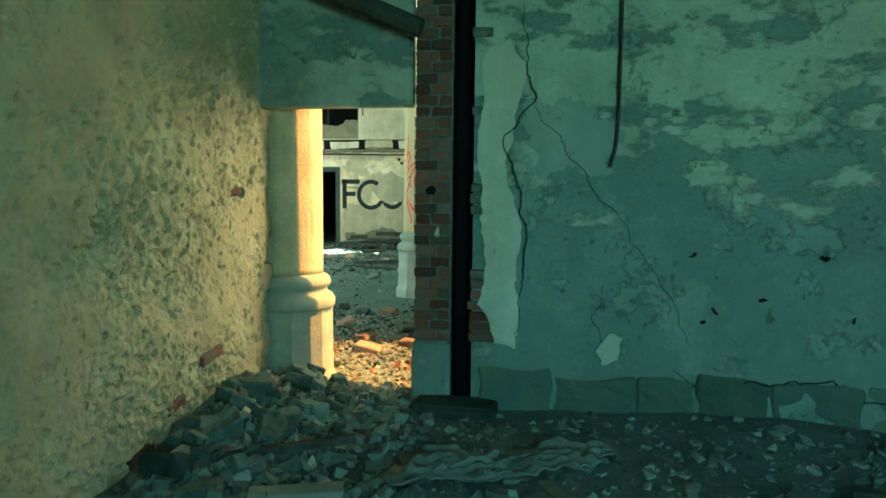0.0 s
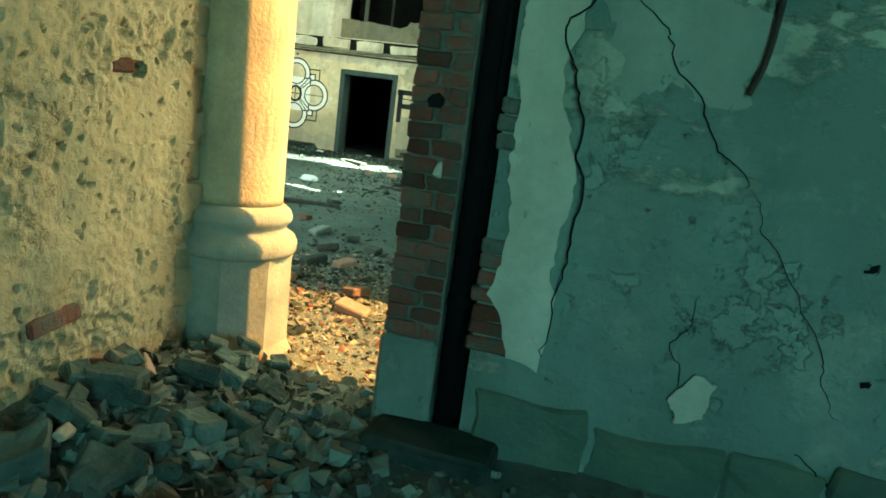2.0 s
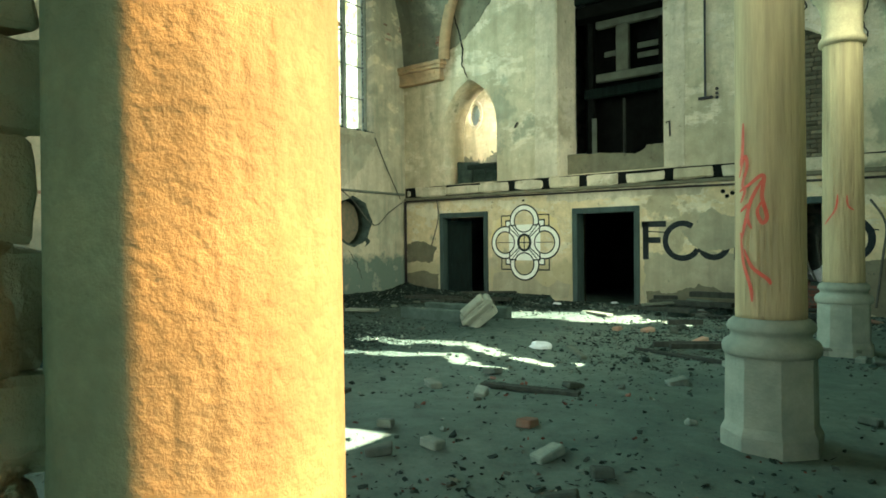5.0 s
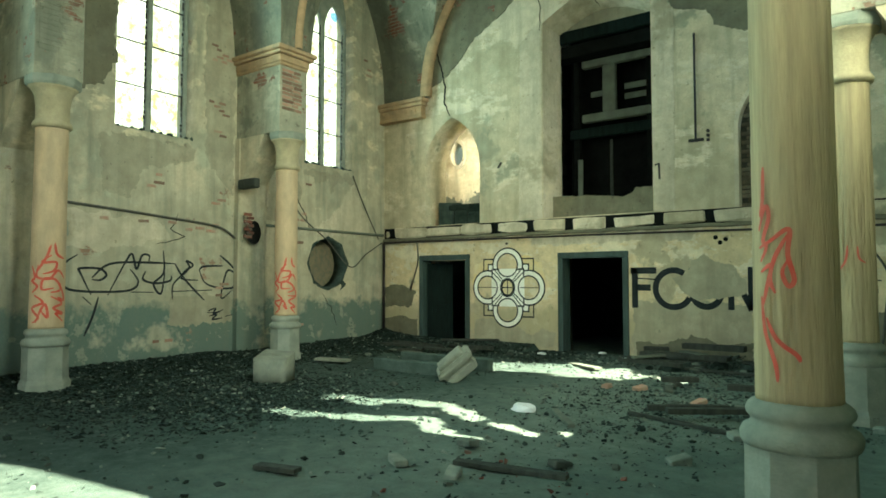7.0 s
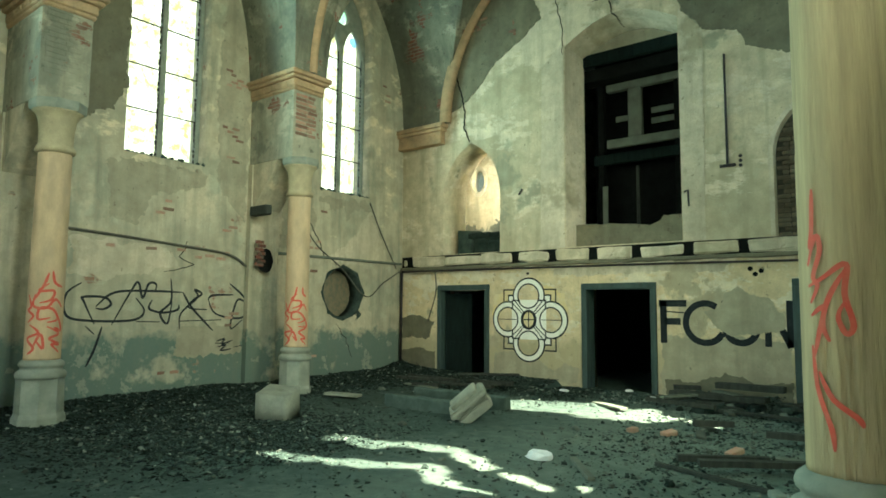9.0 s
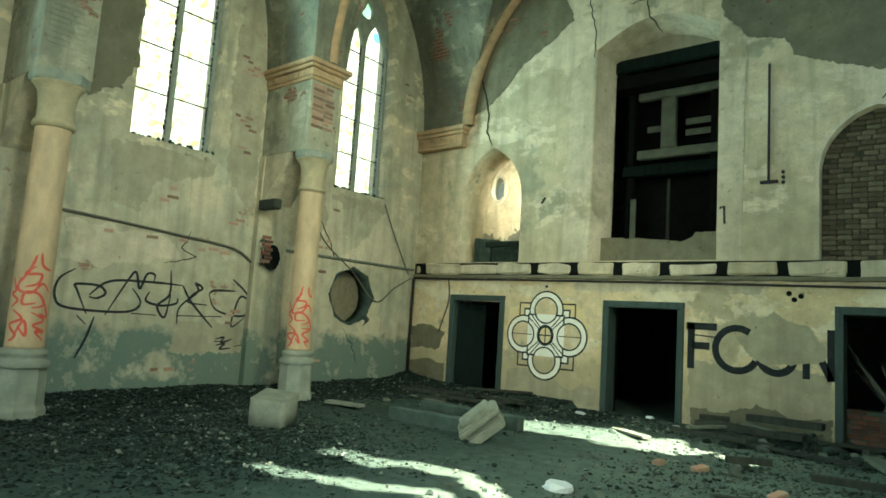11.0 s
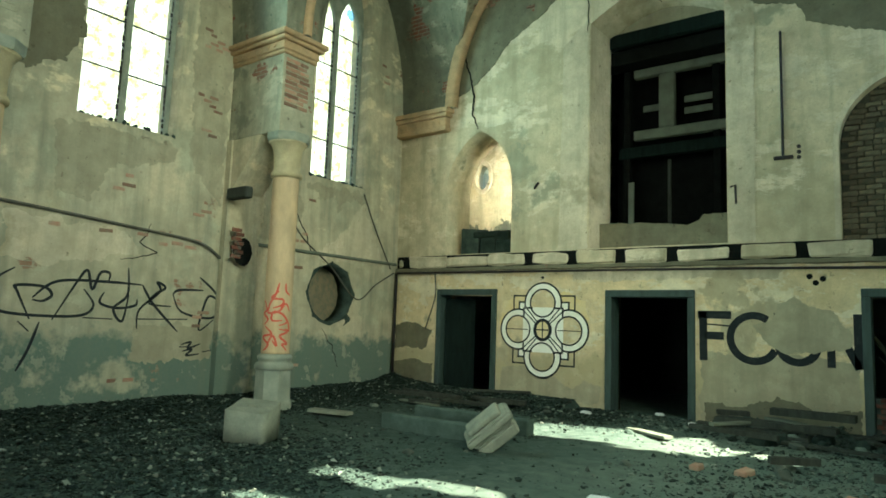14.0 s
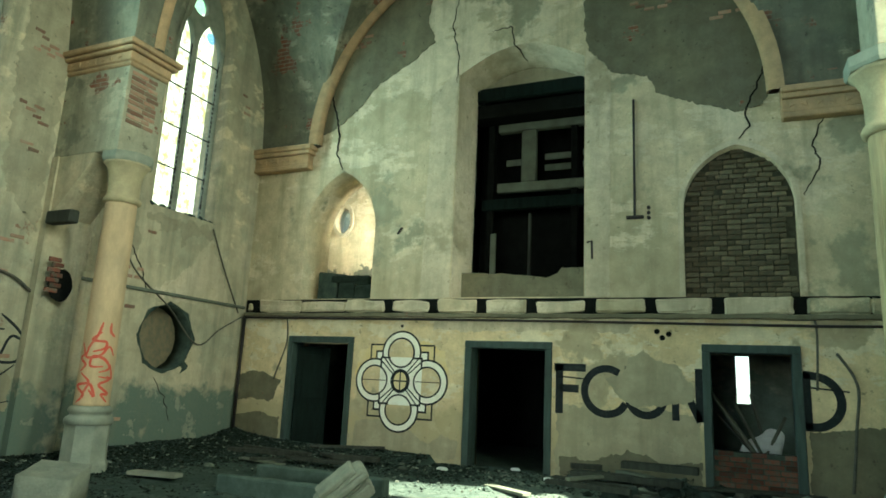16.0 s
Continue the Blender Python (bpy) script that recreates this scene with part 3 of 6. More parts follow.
# Out of view; its great opening is invented to hold the fill lamp.
structure(link("wall_choir", turned(outline_mesh([rect(-14, -0.3, -0.4, 11.4), arched(-10.15, -4.05, 0.9, 4.0, 7.0)], 0.6), Matrix.Translation((0, -8.9, 0))), M_NAVE), "unseen plastered choir wall with an opening added for the fill lamp")


def vault_height(x, y):
    h = 0.0
    if -11.75 < x < -2.75:
        k = abs(x + 7.25) / 4.5
        h = 4.25 * math.sqrt(max(0.0, 1 - k * k))
    for a, b in zip(PIERS, (*PIERS[1:], YF + 0.42)):
        lo, hi = a + 0.42, b - 0.42
        if lo < y < hi:
            half = (hi - lo) / 2
            rad = (half * half + 17.2) / (2 * half)
            d = half - abs(y - (lo + hi) / 2)
            h = max(h, math.sqrt(max(0, rad * rad - (rad - d) ** 2)))
    return VB + h


def build_vault():
    xs = [XL - 0.02 + 0.1 * i for i in range(124)]
    ys = [-8.3 + 0.09 * i for i in range(295)]
    n = len(xs)
    verts = [(x, min(y, YF), vault_height(x, min(y, YF))) for y in ys for x in xs]
    verts += [(x, y, z + 0.25) for x, y, z in verts]
    off = n * len(ys)
    faces = []
    for j in range(len(ys) - 1):
        for i in range(n - 1):
            q = (j * n + i, j * n + i + 1, (j + 1) * n + i + 1, (j + 1) * n + i)
            faces += [q[::-1], tuple(k + off for k in q)]
    me = bpy.data.meshes.new("ceiling")
    me.from_pydata(verts, [], faces)
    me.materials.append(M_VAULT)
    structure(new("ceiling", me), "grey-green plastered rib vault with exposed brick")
    structure(link("roof", new_box(-14.2, 0.2, -9, 19.6, 11.3, 11.6), M_WOOD), "dark roof boards above the vault")


build_vault()


def rib(y, width, drop, material, name, x0=-11.75, x1=-2.75, base=VB, rise=4.3):
    """An arch rib that crosses the nave."""
    bm = bmesh.new()
    cx, a = (x0 + x1) / 2, (x1 - x0) / 2
    rows = []
    for i in range(49):
        t = math.pi * i / 48
        o = (cx - a * math.cos(t), base + rise * math.sin(t))
        n = Vector((-math.cos(t) / a, math.sin(t) / rise)).normalized()
        rows.append([bm.verts.new((o[0] - n.x * d, y + w, o[1] - n.y * d)) for w, d in ((-width / 2, -0.1), (-width / 2, drop * 0.6), (-width * 0.25, drop), (width * 0.25, drop), (width / 2, drop * 0.6), (width / 2, -0.1))])
    for p, q in zip(rows, rows[1:]):
        for k in range(5):
            bm.faces.new((p[k], p[k + 1], q[k + 1], q[k]))
    return structure(link(name, bm, material, None, True), "moulded arch rib of the vault")


for py in PIERS[2:]:
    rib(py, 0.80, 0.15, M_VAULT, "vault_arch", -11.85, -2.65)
    rib(py, 0.20, 0.22, M_OCHRE_TRIM, "vault_rib", -11.85, -2.65)
rib(YF - 0.10, 0.20, 0.16, M_OCHRE_TRIM, "vault_rib")


# ---- columns, piers and their capitals ----
def column(x, y, label):
    col = thing("column", label, "column", "stone columns of the nave", (x, y, -0.07 if x > -3 and y < 5 else 0))
    bm = lathe(bmesh.new(), [(0.335, -0.25), (0.335, 0.10), (0.305, 0.16), (0.300, 0.60), (0.305, 0.64)], 0, 0, sides=8, a0=math.pi / 8)
    part("plinth", roughen(bm, 0.006, 3), M_STONE_PALE, col, "pale octagonal stone plinth")
    base = [(0.305, 0.64), (0.318, 0.66), (0.322, 0.70), (0.305, 0.735), (0.270, 0.755), (0.258, 0.775), (0.265, 0.795), (0.283, 0.812), (0.288, 0.835), (0.276, 0.868), (0.252, 0.888), (0.232, 0.90)]
    part("base_moulding", lathe(bmesh.new(), base, 0, 0, 40), M_STONE_PALE, col, "rounded stone base moulding", True)
    rings = [(0.232 - 0.014 * (z - 0.9) / 2.96, z) for z in (0.90 + 0.037 * i for i in range(81))]
    near = x > -3
    bm = lathe(bmesh.new(), rings, 0, 0, 150 if near else 48)
    for v in bm.verts:
        a, z = math.atan2(v.co.y, v.co.x), v.co.z
        p = Vector((math.cos(a) * 2.2 + y, math.sin(a) * 2.2, z * 0.30))
        worn = max(0.0, min(1.0, 0.5 + 1.6 * noise.noise(Vector((math.cos(a) * 1.1, math.sin(a) * 1.1 + y, z * 0.6)))))
        d = 0.004 * noise.noise(p * 1.5)
        if near:
            g = noise.noise(Vector((math.cos(a) * 9, math.sin(a) * 9, z * 0.75 + y)))
            h = noise.noise(Vector((math.cos(a) * 21, math.sin(a) * 21, z * 1.6)))
            d -= worn * (1.0 if y > 6 else 0.22) * (0.026 * max(0.0, 1 - abs(g) * 8) + 0.012 * max(0.0, 1 - abs(h) * 5))
        v.co.x += d * math.cos(a)
        v.co.y += d * math.sin(a)
    part("shaft", bm, M_STONE_WARM if not near else M_STONE_GRAIN if y > 6 else M_STONE, col, "", True)
    cap = [(0.218, 3.86), (0.262, 3.88), (0.268, 3.92), (0.25, 3.96), (0.225, 3.99), (0.228, 4.2), (0.25, 4.36), (0.30, 4.45), (0.335, 4.48)]
    part("capital", lathe(bmesh.new(), cap, 0, 0, 40), M_STONE, col, "", True)
    part("abacus", lathe(bmesh.new(), [(0.36, 4.48), (0.375, 4.52), (0.375, 4.62)], 0, 0, sides=8, a0=math.pi / 8), M_STONE_PALE, col)
    return col


for py in PIERS[1:]:
    column(COL_L, py, "pale round sandstone column on an octagonal plinth beside the side wall")
    if py > 1:
        column(COL_R if py > 5 else COL_R - 0.04, py if py > 5 else 4.79, "yellowish round sandstone column with a cracked shaft and octagonal plinth")


def pier(x_wall, x_front, y):
    """The block over a column that ties it to the wall, with its moulded cornice."""
    s = 1 if x_front > x_wall else -1
    lo, hi = sorted((x_wall, x_front))
    ob = structure(link("pier", roughen(new_box(lo, hi, y - 0.34, y + 0.36, 4.62, 5.98, bevel=0.012), 0.006, 2), M_PIER), "grey plastered masonry pier above a column")
    part("pier_strip", new_box(min(x_wall, x_wall + s * 0.14), max(x_wall, x_wall + s * 0.14), y - 0.36, y + 0.36, -0.2, 4.62), M_NAVE, ob)
    wedge = bmesh.new()
    ends = [[wedge.verts.new((x_wall + s * d, y + w, z)) for d, z in ((0.0, 4.63), (0.92, 4.63), (0.80, 4.40), (0.16, 3.70), (0.0, 3.70))] for w in (-0.33, 0.35)]
    for k in range(5):
        wedge.faces.new((ends[0][k], ends[0][(k + 1) % 5], ends[1][(k + 1) % 5], ends[1][k]))
    wedge.faces.new(ends[0])
    wedge.faces.new(ends[1][::-1])
    part("springer", wedge, M_NAVE, ob, "plastered springer between pier and wall")
    tip = x_front + s * 0.02
    for k, (dz0, dz1, o) in enumerate(((5.98, 6.05, 0.02), (6.05, 6.20, 0.035), (6.20, 6.27, 0.10), (6.27, VB, 0.15))):
        part("cornice_course", new_box(min(x_wall, tip + s * o), max(x_wall, tip + s * o), y - 0.35 - o, y + 0.37 + o, dz0, dz1, bevel=0.02), M_OCHRE_TRIM, ob, "ochre moulded cornice")
    bm = bmesh.new()
    for i in range(7):
        c = x_wall + s * (0.12 + i * 0.18)
        bmesh.ops.create_cone(bm, cap_ends=True, segments=3, radius1=0.065, radius2=0.03, depth=0.03, matrix=pose(c, y - 0.39, 6.125, 90) @ pose(0, 0, 0, 0, 0, 90 if i % 2 else -90))
    part("cornice_ornament", bm, M_OCHRE_TRIM, ob, "triangular carved ornament")
    return ob


piers_left = [pier(XL, COL_L + 0.15, py) for py in PIERS[1:]]
for py in PIERS[3:]:
    pier(XR, COL_R - 0.15, py)


def corner_cornice(x0, x1):
    ob = structure(link("corner_cornice", new_box(x0, x1, YF - 0.22, YF, 5.84, 5.94, bevel=0.02), M_OCHRE_TRIM), "ochre carved cornice in the corner of the vault")
    for z0, z1, d in ((5.94, 6.16, 0.20), (6.16, 6.25, 0.26), (6.25, VB, 0.30)):
        part("cornice_course", new_box(x0, x1 + (d - 0.22), YF - d, YF, z0, z1, bevel=0.015), M_OCHRE_TRIM, ob)
    bm = bmesh.new()
    for i in range(8):
        bmesh.ops.create_cone(bm, cap_ends=True, segments=3, radius1=0.075, radius2=0.04, depth=0.03, matrix=pose(x0 + 0.14 + i * (x1 - x0 - 0.2) / 8, YF - 0.205, 6.05, 90) @ pose(0, 0, 0, 0, 0, 90 if i % 2 else -90))
    part("cornice_ornament", bm, M_OCHRE_TRIM, ob)


corner_cornice(XL, -11.80)
corner_cornice(-2.72, XR)


# ---- rooms behind the gable wall ----
def back_rooms():
    y0, y1 = YF + 0.55, 23.2
    structure(link("wall_porch_end", turned(outline_mesh([rect(-14, 0.2, -0.4, 2.68), rect(-3.50, -3.22, 1.30, 2.36)], 0.4), Matrix.Translation((0, y1, 0))), M_ANNEX_R), "dark plastered end wall of the porch with a slit window")
    structure(link("wall_porch_side", new_box(-14.0, -13.7, y0, y1, -0.4, 2.68), M_ANNEX_R), "dark plastered porch wall")
    structure(link("wall_porch_side", new_box(-0.1, 0.2, y0, y1, -0.4, 2.68), M_ANNEX_R), "dark plastered porch wall")
    # Partitions and an added inner panel are near-black, so the doorway looks unlit.
    structure(link("wall_porch_partition", new_box(-5.35, -5.15, y0 + 0.02, y1, -0.4, 2.68), M_DARK), "partition wall coloured near-black to imitate the dark porch")
    structure(link("wall_porch_partition", new_box(-9.35, -9.15, y0 + 0.02, y1, -0.4, 2.68), M_DARK), "partition wall coloured near-black to imitate the dark porch")
    structure(link("porch_dark_panel", new_box(-9.13, -5.37, y1 - 0.3, y1 - 0.12, -0.4, 2.66), M_DARK), "near-black panel added to darken the middle porch room")
    structure(link("gallery_floor", new_box(-14.0, 0.2, YF + 0.56, y1 + 0.4, 2.70, 2.92), M_WOOD), "dark gallery floor slab above the porch")
    for x0, x1 in ((-14, -13.6), (-9.62, -9.42), (-4.55, -4.35), (-0.2, 0.2)):
        structure(link("wall_gallery_side", new_box(x0, x1, YF + 0.96, y1 + 0.4, 2.92, 10.5), M_ANNEX_R if x0 > -12 else M_NAVE), "plastered wall of the gallery room")
    # The gallery's darkness is put into the colour of its end wall.
    structure(link("wall_gallery_end", new_box(-9.42, 0.2, 22.4, 22.8, 2.92, 10.5), M_DARK), "gallery end wall coloured near-black to imitate the unlit room")
    structure(link("gallery_ceiling", new_box(-14.2, 0.4, YF + 0.97, y1 + 0.5, 10.5, 10.7), M_WOOD), "dark boards over the gallery room")
    ob = structure(link("wall_stair", turned(outline_mesh([rect(-13.6, -9.62, 2.92, 10.5), circle(-12.50, 5.36, 0.20, 24, 0.33)], 0.3), Matrix.Translation((0, 20.6, 0))), M_FAR_UP), "sunlit ochre wall of the stair with an oval window")
    patch("damp_patch", [(-13.5, 2.95), (-9.7, 2.95), (-9.7, 4.0), (-11.0, 4.3), (-12.2, 3.9), (-13.5, 4.4)], 20.6, M_VAULT, ob, "darker plaster low on the wall", 0.01, 0.2)
    ring = turned(outline_mesh([circle(-12.50, 5.36, 0.30, 28, 0.45), circle(-12.50, 5.36, 0.21, 28, 0.34)], 0.05), Matrix.Translation((0, 20.56, 0)))
    part("oval_surround", ring, M_JAMB, ob, "pale stone ring of the oval window")


back_rooms()


def niche_rubble():
    t = thing("broken_masonry", "dark broken masonry heap on the sill of the arched opening", "rubble")
    for i, (x, z, w, h) in enumerate(((-11.45, 3.02, 0.5, 0.62), (-10.95, 3.02, 0.42, 0.40), (-10.5, 3.02, 0.5, 0.34), (-11.0, 3.42, 0.7, 0.16), (-10.6, 3.36, 0.36, 0.2))):
        bm = new_box(x - w / 2, x + w / 2, YF + 0.35, YF + 0.8, z, z + h, bevel=0.03)
        part("stone", roughen(bm, 0.05, 3, i), M_RUBBLE_DARK, t)


niche_rubble()


def blind_arch():
    """Bricked-up arch, brick by brick."""
    wall = structure(link("bricked_arch", turned(outline_mesh([arched(-4.25, -2.58, 3.0, 4.5, 5.54)], 0.12), Matrix.Translation((0, YF + 0.215, 0))), M_DARK_JOINT), "pointed arch walled up with rough brown bricks")
    a, rise = 0.835, 1.04
    rad = (a * a + rise * rise) / (2 * a)
    rng = random.Random(5)
    lib = []
    for w in (0.205, 0.10):
        for k in range(4):
            bm = roughen(new_box(-w / 2, w / 2, -0.03, 0.06, -0.036, 0.036, bevel=0.012), 0.014, 9, k * 3.0)
            me = bpy.data.meshes.new("brick")
            bm.to_mesh(me)
            bm.free()
            me.materials.append(M_BRICK_OLD)
            lib.append((w, me))
    z, row = 3.05, 0
    while z < 5.5:
        half = a if z < 4.5 else math.sqrt(max(0, rad * rad - (z + 0.03 - 4.5) ** 2)) - (rad - a)
        x = -3.415 - half + 0.01 - (row % 2) * 0.12
        while x < -3.415 + half - 0.05:
            w, me = lib[rng.randrange(4) + (4 if rng.random() < 0.2 else 0)]
            cx = x + w / 2
            if cx - w / 2 > -3.415 - half - 0.06 and cx + w / 2 < -3.415 + half + 0.06 and rng.random() > 0.02:
                ob = new("brick", me)
                ob.parent = wall
                ob.matrix_basis = pose(cx, YF + 0.20 - rng.uniform(-0.012, 0.02), z + rng.uniform(-0.004, 0.004), rng.uniform(-2, 2), rng.uniform(-1.2, 1.2), rng.uniform(-3, 3))
            x += w + 0.014
        z += 0.087
        row += 1
    bm = turned(outline_mesh([arched(-4.33, -2.50, 3.0, 4.5, 5.64), arched(-4.25, -2.58, 2.99, 4.5, 5.54)], 0.03), Matrix.Translation((0, YF - 0.028, 0)))
    part("arch_edge", bm, M_JAMB, wall, "grey plaster edge of the arch")


def great_opening():
    ob = structure(link("parapet", roughen(turned(outline_mesh([ragged([(-8.42, 3.02), (-5.9, 3.02), (-5.9, 3.60), (-6.36, 3.60), (-6.45, 3.50), (-6.65, 3.42), (-7.0, 3.48), (-7.5, 3.52), (-8.42, 3.54)], 0.02, 3, 12)], 0.3), Matrix.Translation((0, YF + 0.30, 0))), 0.01, 4), M_FAR_GREY), "ragged grey parapet in the great opening")
    outer, inner = segmental(-8.42, -5.9, 3.03, 7.57, 8.04, 20), segmental(-8.24, -6.0, 3.03, 7.42, 7.80, 20)
    bm = bmesh.new()
    rows = [[bm.verts.new((u, y_, v)) for u, v in loop] for loop, y_ in ((outer, YF + 0.004), (inner, YF + 0.56), (inner, YF + 0.62), ([(u * 1.02 - 0.02 * -7.1, v + 0.1) for u, v in outer], YF + 0.62))]
    for p, q in zip(rows, rows[1:]):
        for k in range(1, len(p)):
            bm.faces.new((p[k - 1], p[k], q[k], q[k - 1])) if k > 1 else None
        bm.faces.new((p[-1], p[0], q[0], q[-1]))
    part("splayed_reveal", roughen(bm, 0.008, 3), M_JAMB, gable, "cream plaster splay round the great opening")
    frame_ = thing("gallery_timbers", "dark timber frame with pale rails in the gallery opening", "timber frame")
    y = 19.35
    arc = segmental(-8.30, -5.95, 7.46, 7.48, 7.84, 20)
    part("tympanum", turned(outline_mesh([arc], 0.05), Matrix.Translation((0, YF + 0.60, 0))), M_SIDE_GREY, gable, "grey plaster panel under the arch")
    part("lintel_beam", new_box(-8.6, -5.7, YF + 0.56, YF + 0.72, 7.20, 7.48, bevel=0.02), M_DOOR, frame_, "broad green-grey lintel board")
    # Beam, posts and the added backing are near-black, imitating the unlit depth.
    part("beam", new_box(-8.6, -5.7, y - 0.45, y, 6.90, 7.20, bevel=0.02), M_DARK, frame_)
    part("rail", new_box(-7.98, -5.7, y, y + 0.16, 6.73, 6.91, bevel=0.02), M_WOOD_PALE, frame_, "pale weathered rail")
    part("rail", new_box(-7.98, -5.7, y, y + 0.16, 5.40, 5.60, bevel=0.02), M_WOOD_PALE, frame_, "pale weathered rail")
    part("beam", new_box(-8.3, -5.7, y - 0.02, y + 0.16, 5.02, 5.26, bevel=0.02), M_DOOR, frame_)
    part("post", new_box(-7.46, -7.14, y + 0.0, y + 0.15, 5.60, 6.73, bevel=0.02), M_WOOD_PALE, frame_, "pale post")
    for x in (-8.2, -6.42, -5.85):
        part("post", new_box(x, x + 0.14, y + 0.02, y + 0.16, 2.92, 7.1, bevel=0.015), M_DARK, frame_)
    for x0, x1, z in ((-7.9, -7.5, 5.95), (-7.05, -6.45, 6.02), (-6.25, -5.75, 6.05), (-7.05, -6.45, 5.78), (-6.25, -5.75, 5.8)):
        part("slat", new_box(x0, x1, y + 0.35, y + 0.38, z + 0.14, z + 0.28, bevel=0.012), M_WOOD_PALE, frame_, "pale louvre slat")
    part("backing", new_box(-8.6, -5.6, y + 0.75, y + 0.8, 2.95, 7.9), M_DARK, frame_, "near-black panel added behind the frame as the gallery darkness")
    part("board", new_box(-8.05, -7.93, y - 0.1, y - 0.06, 3.0, 4.5, bevel=0.01), M_WOOD_PALE, frame_, "pale upright board")
    part("board", new_box(-7.25, -7.19, y - 0.1, y - 0.04, 2.95, 4.9, bevel=0.01), M_WOOD, frame_)


great_opening()


# ---- cornice remains, pipes and cables on the gable wall ----
def ledge():
    # Dark backing strip: where it shows between stones it paints the socket depth.
    ob = structure(link("ledge", new_box(-13.2, XR, YF - 0.03, YF, 2.70, 3.0), M_DARK), "broken gallery ledge with beam sockets along the gable wall")
    xs = [-13.2, -12.9, -9.68, -8.72, -7.75, -6.80, -5.78, -4.78, -3.75, -2.6, -1.0]
    rng = random.Random(2)
    for k, (a, b) in enumerate(zip(xs, xs[1:])):
        n = max(1, round((b - a) / 0.95))
        for i in range(n):
            u0, u1 = a + (b - a) * i / n + 0.08, a + (b - a) * (i + 1) / n - (0.10 if i == n - 1 else -0.08)
            bm = bmesh.new()
            box(bm, u0, u1, YF - 0.075, YF - 0.02, 2.72 + rng.uniform(0, 0.03), 2.99 - rng.uniform(0, 0.045), bevel=0.03)
            bmesh.ops.subdivide_edges(bm, edges=bm.edges, cuts=2)
            part("ledge_stone", roughen(roughen(bm, 0.045, 4, k), 0.018, 14, k), M_JAMB if k % 3 else M_FAR_UP, ob)
    lip = bmesh.new()
    box(lip, -13.2, XR, YF - 0.11, YF, 2.64, 2.72, bevel=0.015)
    bmesh.ops.subdivide_edges(lip, edges=[e for e in lip.edges if e.calc_length() > 5], cuts=60)
    part("ledge_lip", roughen(lip, 0.02, 4), M_FAR_GREY, ob)


ledge()


def pipe_run():
    t = thing("drain_pipe", "thin dark iron pipe in the corner of the nave", "pipe")
    part("riser", tube(bmesh.new(), [(-13.16, 18.05, 0.05), (-13.16, 18.05, 2.62)], 0.035), M_IRON, t, "", True)
    t = thing("wall_pipe", "thin dark iron pipe running along the gable wall", "pipe")
    part("tube", tube(bmesh.new(), spline([(-13.14, 18.05, 2.62), (-9.5, YF - 0.13, 2.60), (-6, YF - 0.13, 2.58), (-2.45, YF - 0.13, 2.54), (-1.0, YF - 0.13, 2.55)]), 0.022), M_IRON, t, "", True)
    t = thing("hanging_cable", "dark cable hanging down the gable wall", "cable")
    part("cable", tube(bmesh.new(), spline([(-12.0, YF - 0.14, 2.6), (-12.05, YF - 0.03, 2.1), (-12.25, YF - 0.03, 1.5), (-12.3, YF - 0.03, 1.35)]), 0.016, 6), M_CABLE, t, "", True)
    t = thing("hanging_cable", "dark cable drooping beside the doorway", "cable")
    part("cable", tube(bmesh.new(), spline([(-2.5, YF - 0.03, 2.75), (-2.42, YF - 0.05, 2.5), (-2.46, YF - 0.04, 1.6)]), 0.018, 6), M_CABLE, t, "", True)
    t = thing("hanging_cable", "thick dark cable curling down the gable wall", "cable")
    part("cable", tube(bmesh.new(), spline([(-2.18, YF - 0.04, 2.15), (-1.95, YF - 0.04, 1.7), (-2.0, YF - 0.05, 1.1), (-2.1, YF - 0.06, 0.2)]), 0.022, 6), M_CABLE, t, "", True)
    t = thing("conduit", "thin dark metal conduit fixed upright to the gable wall", "conduit")
    part("tube", tube(bmesh.new(), [(-5.03, YF - 0.03, 4.42), (-5.03, YF - 0.03, 6.55)], 0.022, 6), M_IRON, t)
    part("foot", new_box(-5.17, -4.88, YF - 0.04, YF, 4.36, 4.42, bevel=0.01), M_IRON, t)
    for z in (4.37, 4.46, 4.55):
        part("screw", turned(lathe(bmesh.new(), [(0.032, 0), (0.032, 0.03)], 0, 0, 10), pose(-4.80, YF, z, 90)), M_IRON, t)
    t = thing("wall_hook", "small dark iron hook on the jamb", "hook")
    part("bar", tube(bmesh.new(), [(-5.84, YF - 0.02, 3.98), (-5.76, YF - 0.05, 4.0), (-5.75, YF - 0.05, 3.68)], 0.02, 6), M_IRON, t)
    t = thing("wall_bracket", "dark rusted bracket in a broken hole", "bracket")
    part("bar", tube(bmesh.new(), [(-9.62, YF, 4.32), (-9.5, YF - 0.06, 4.42)], 0.025, 6), M_IRON, t)
    t = thing("socket_holes", "cluster of small dark socket holes in the wall", "sockets")
    # Flat dark discs paint the depth of the sockets.
    for dx, dz in ((0, 0), (0.1, 0.06), (-0.08, 0.1)):
        part("hole", turned(lathe(bmesh.new(), [(0.045, 0), (0.045, 0.02)], 0, 0, 12), pose(-4.62 + dx, YF + 0.012, 2.34 + dz, 90)), M_DARK, t)


pipe_run()


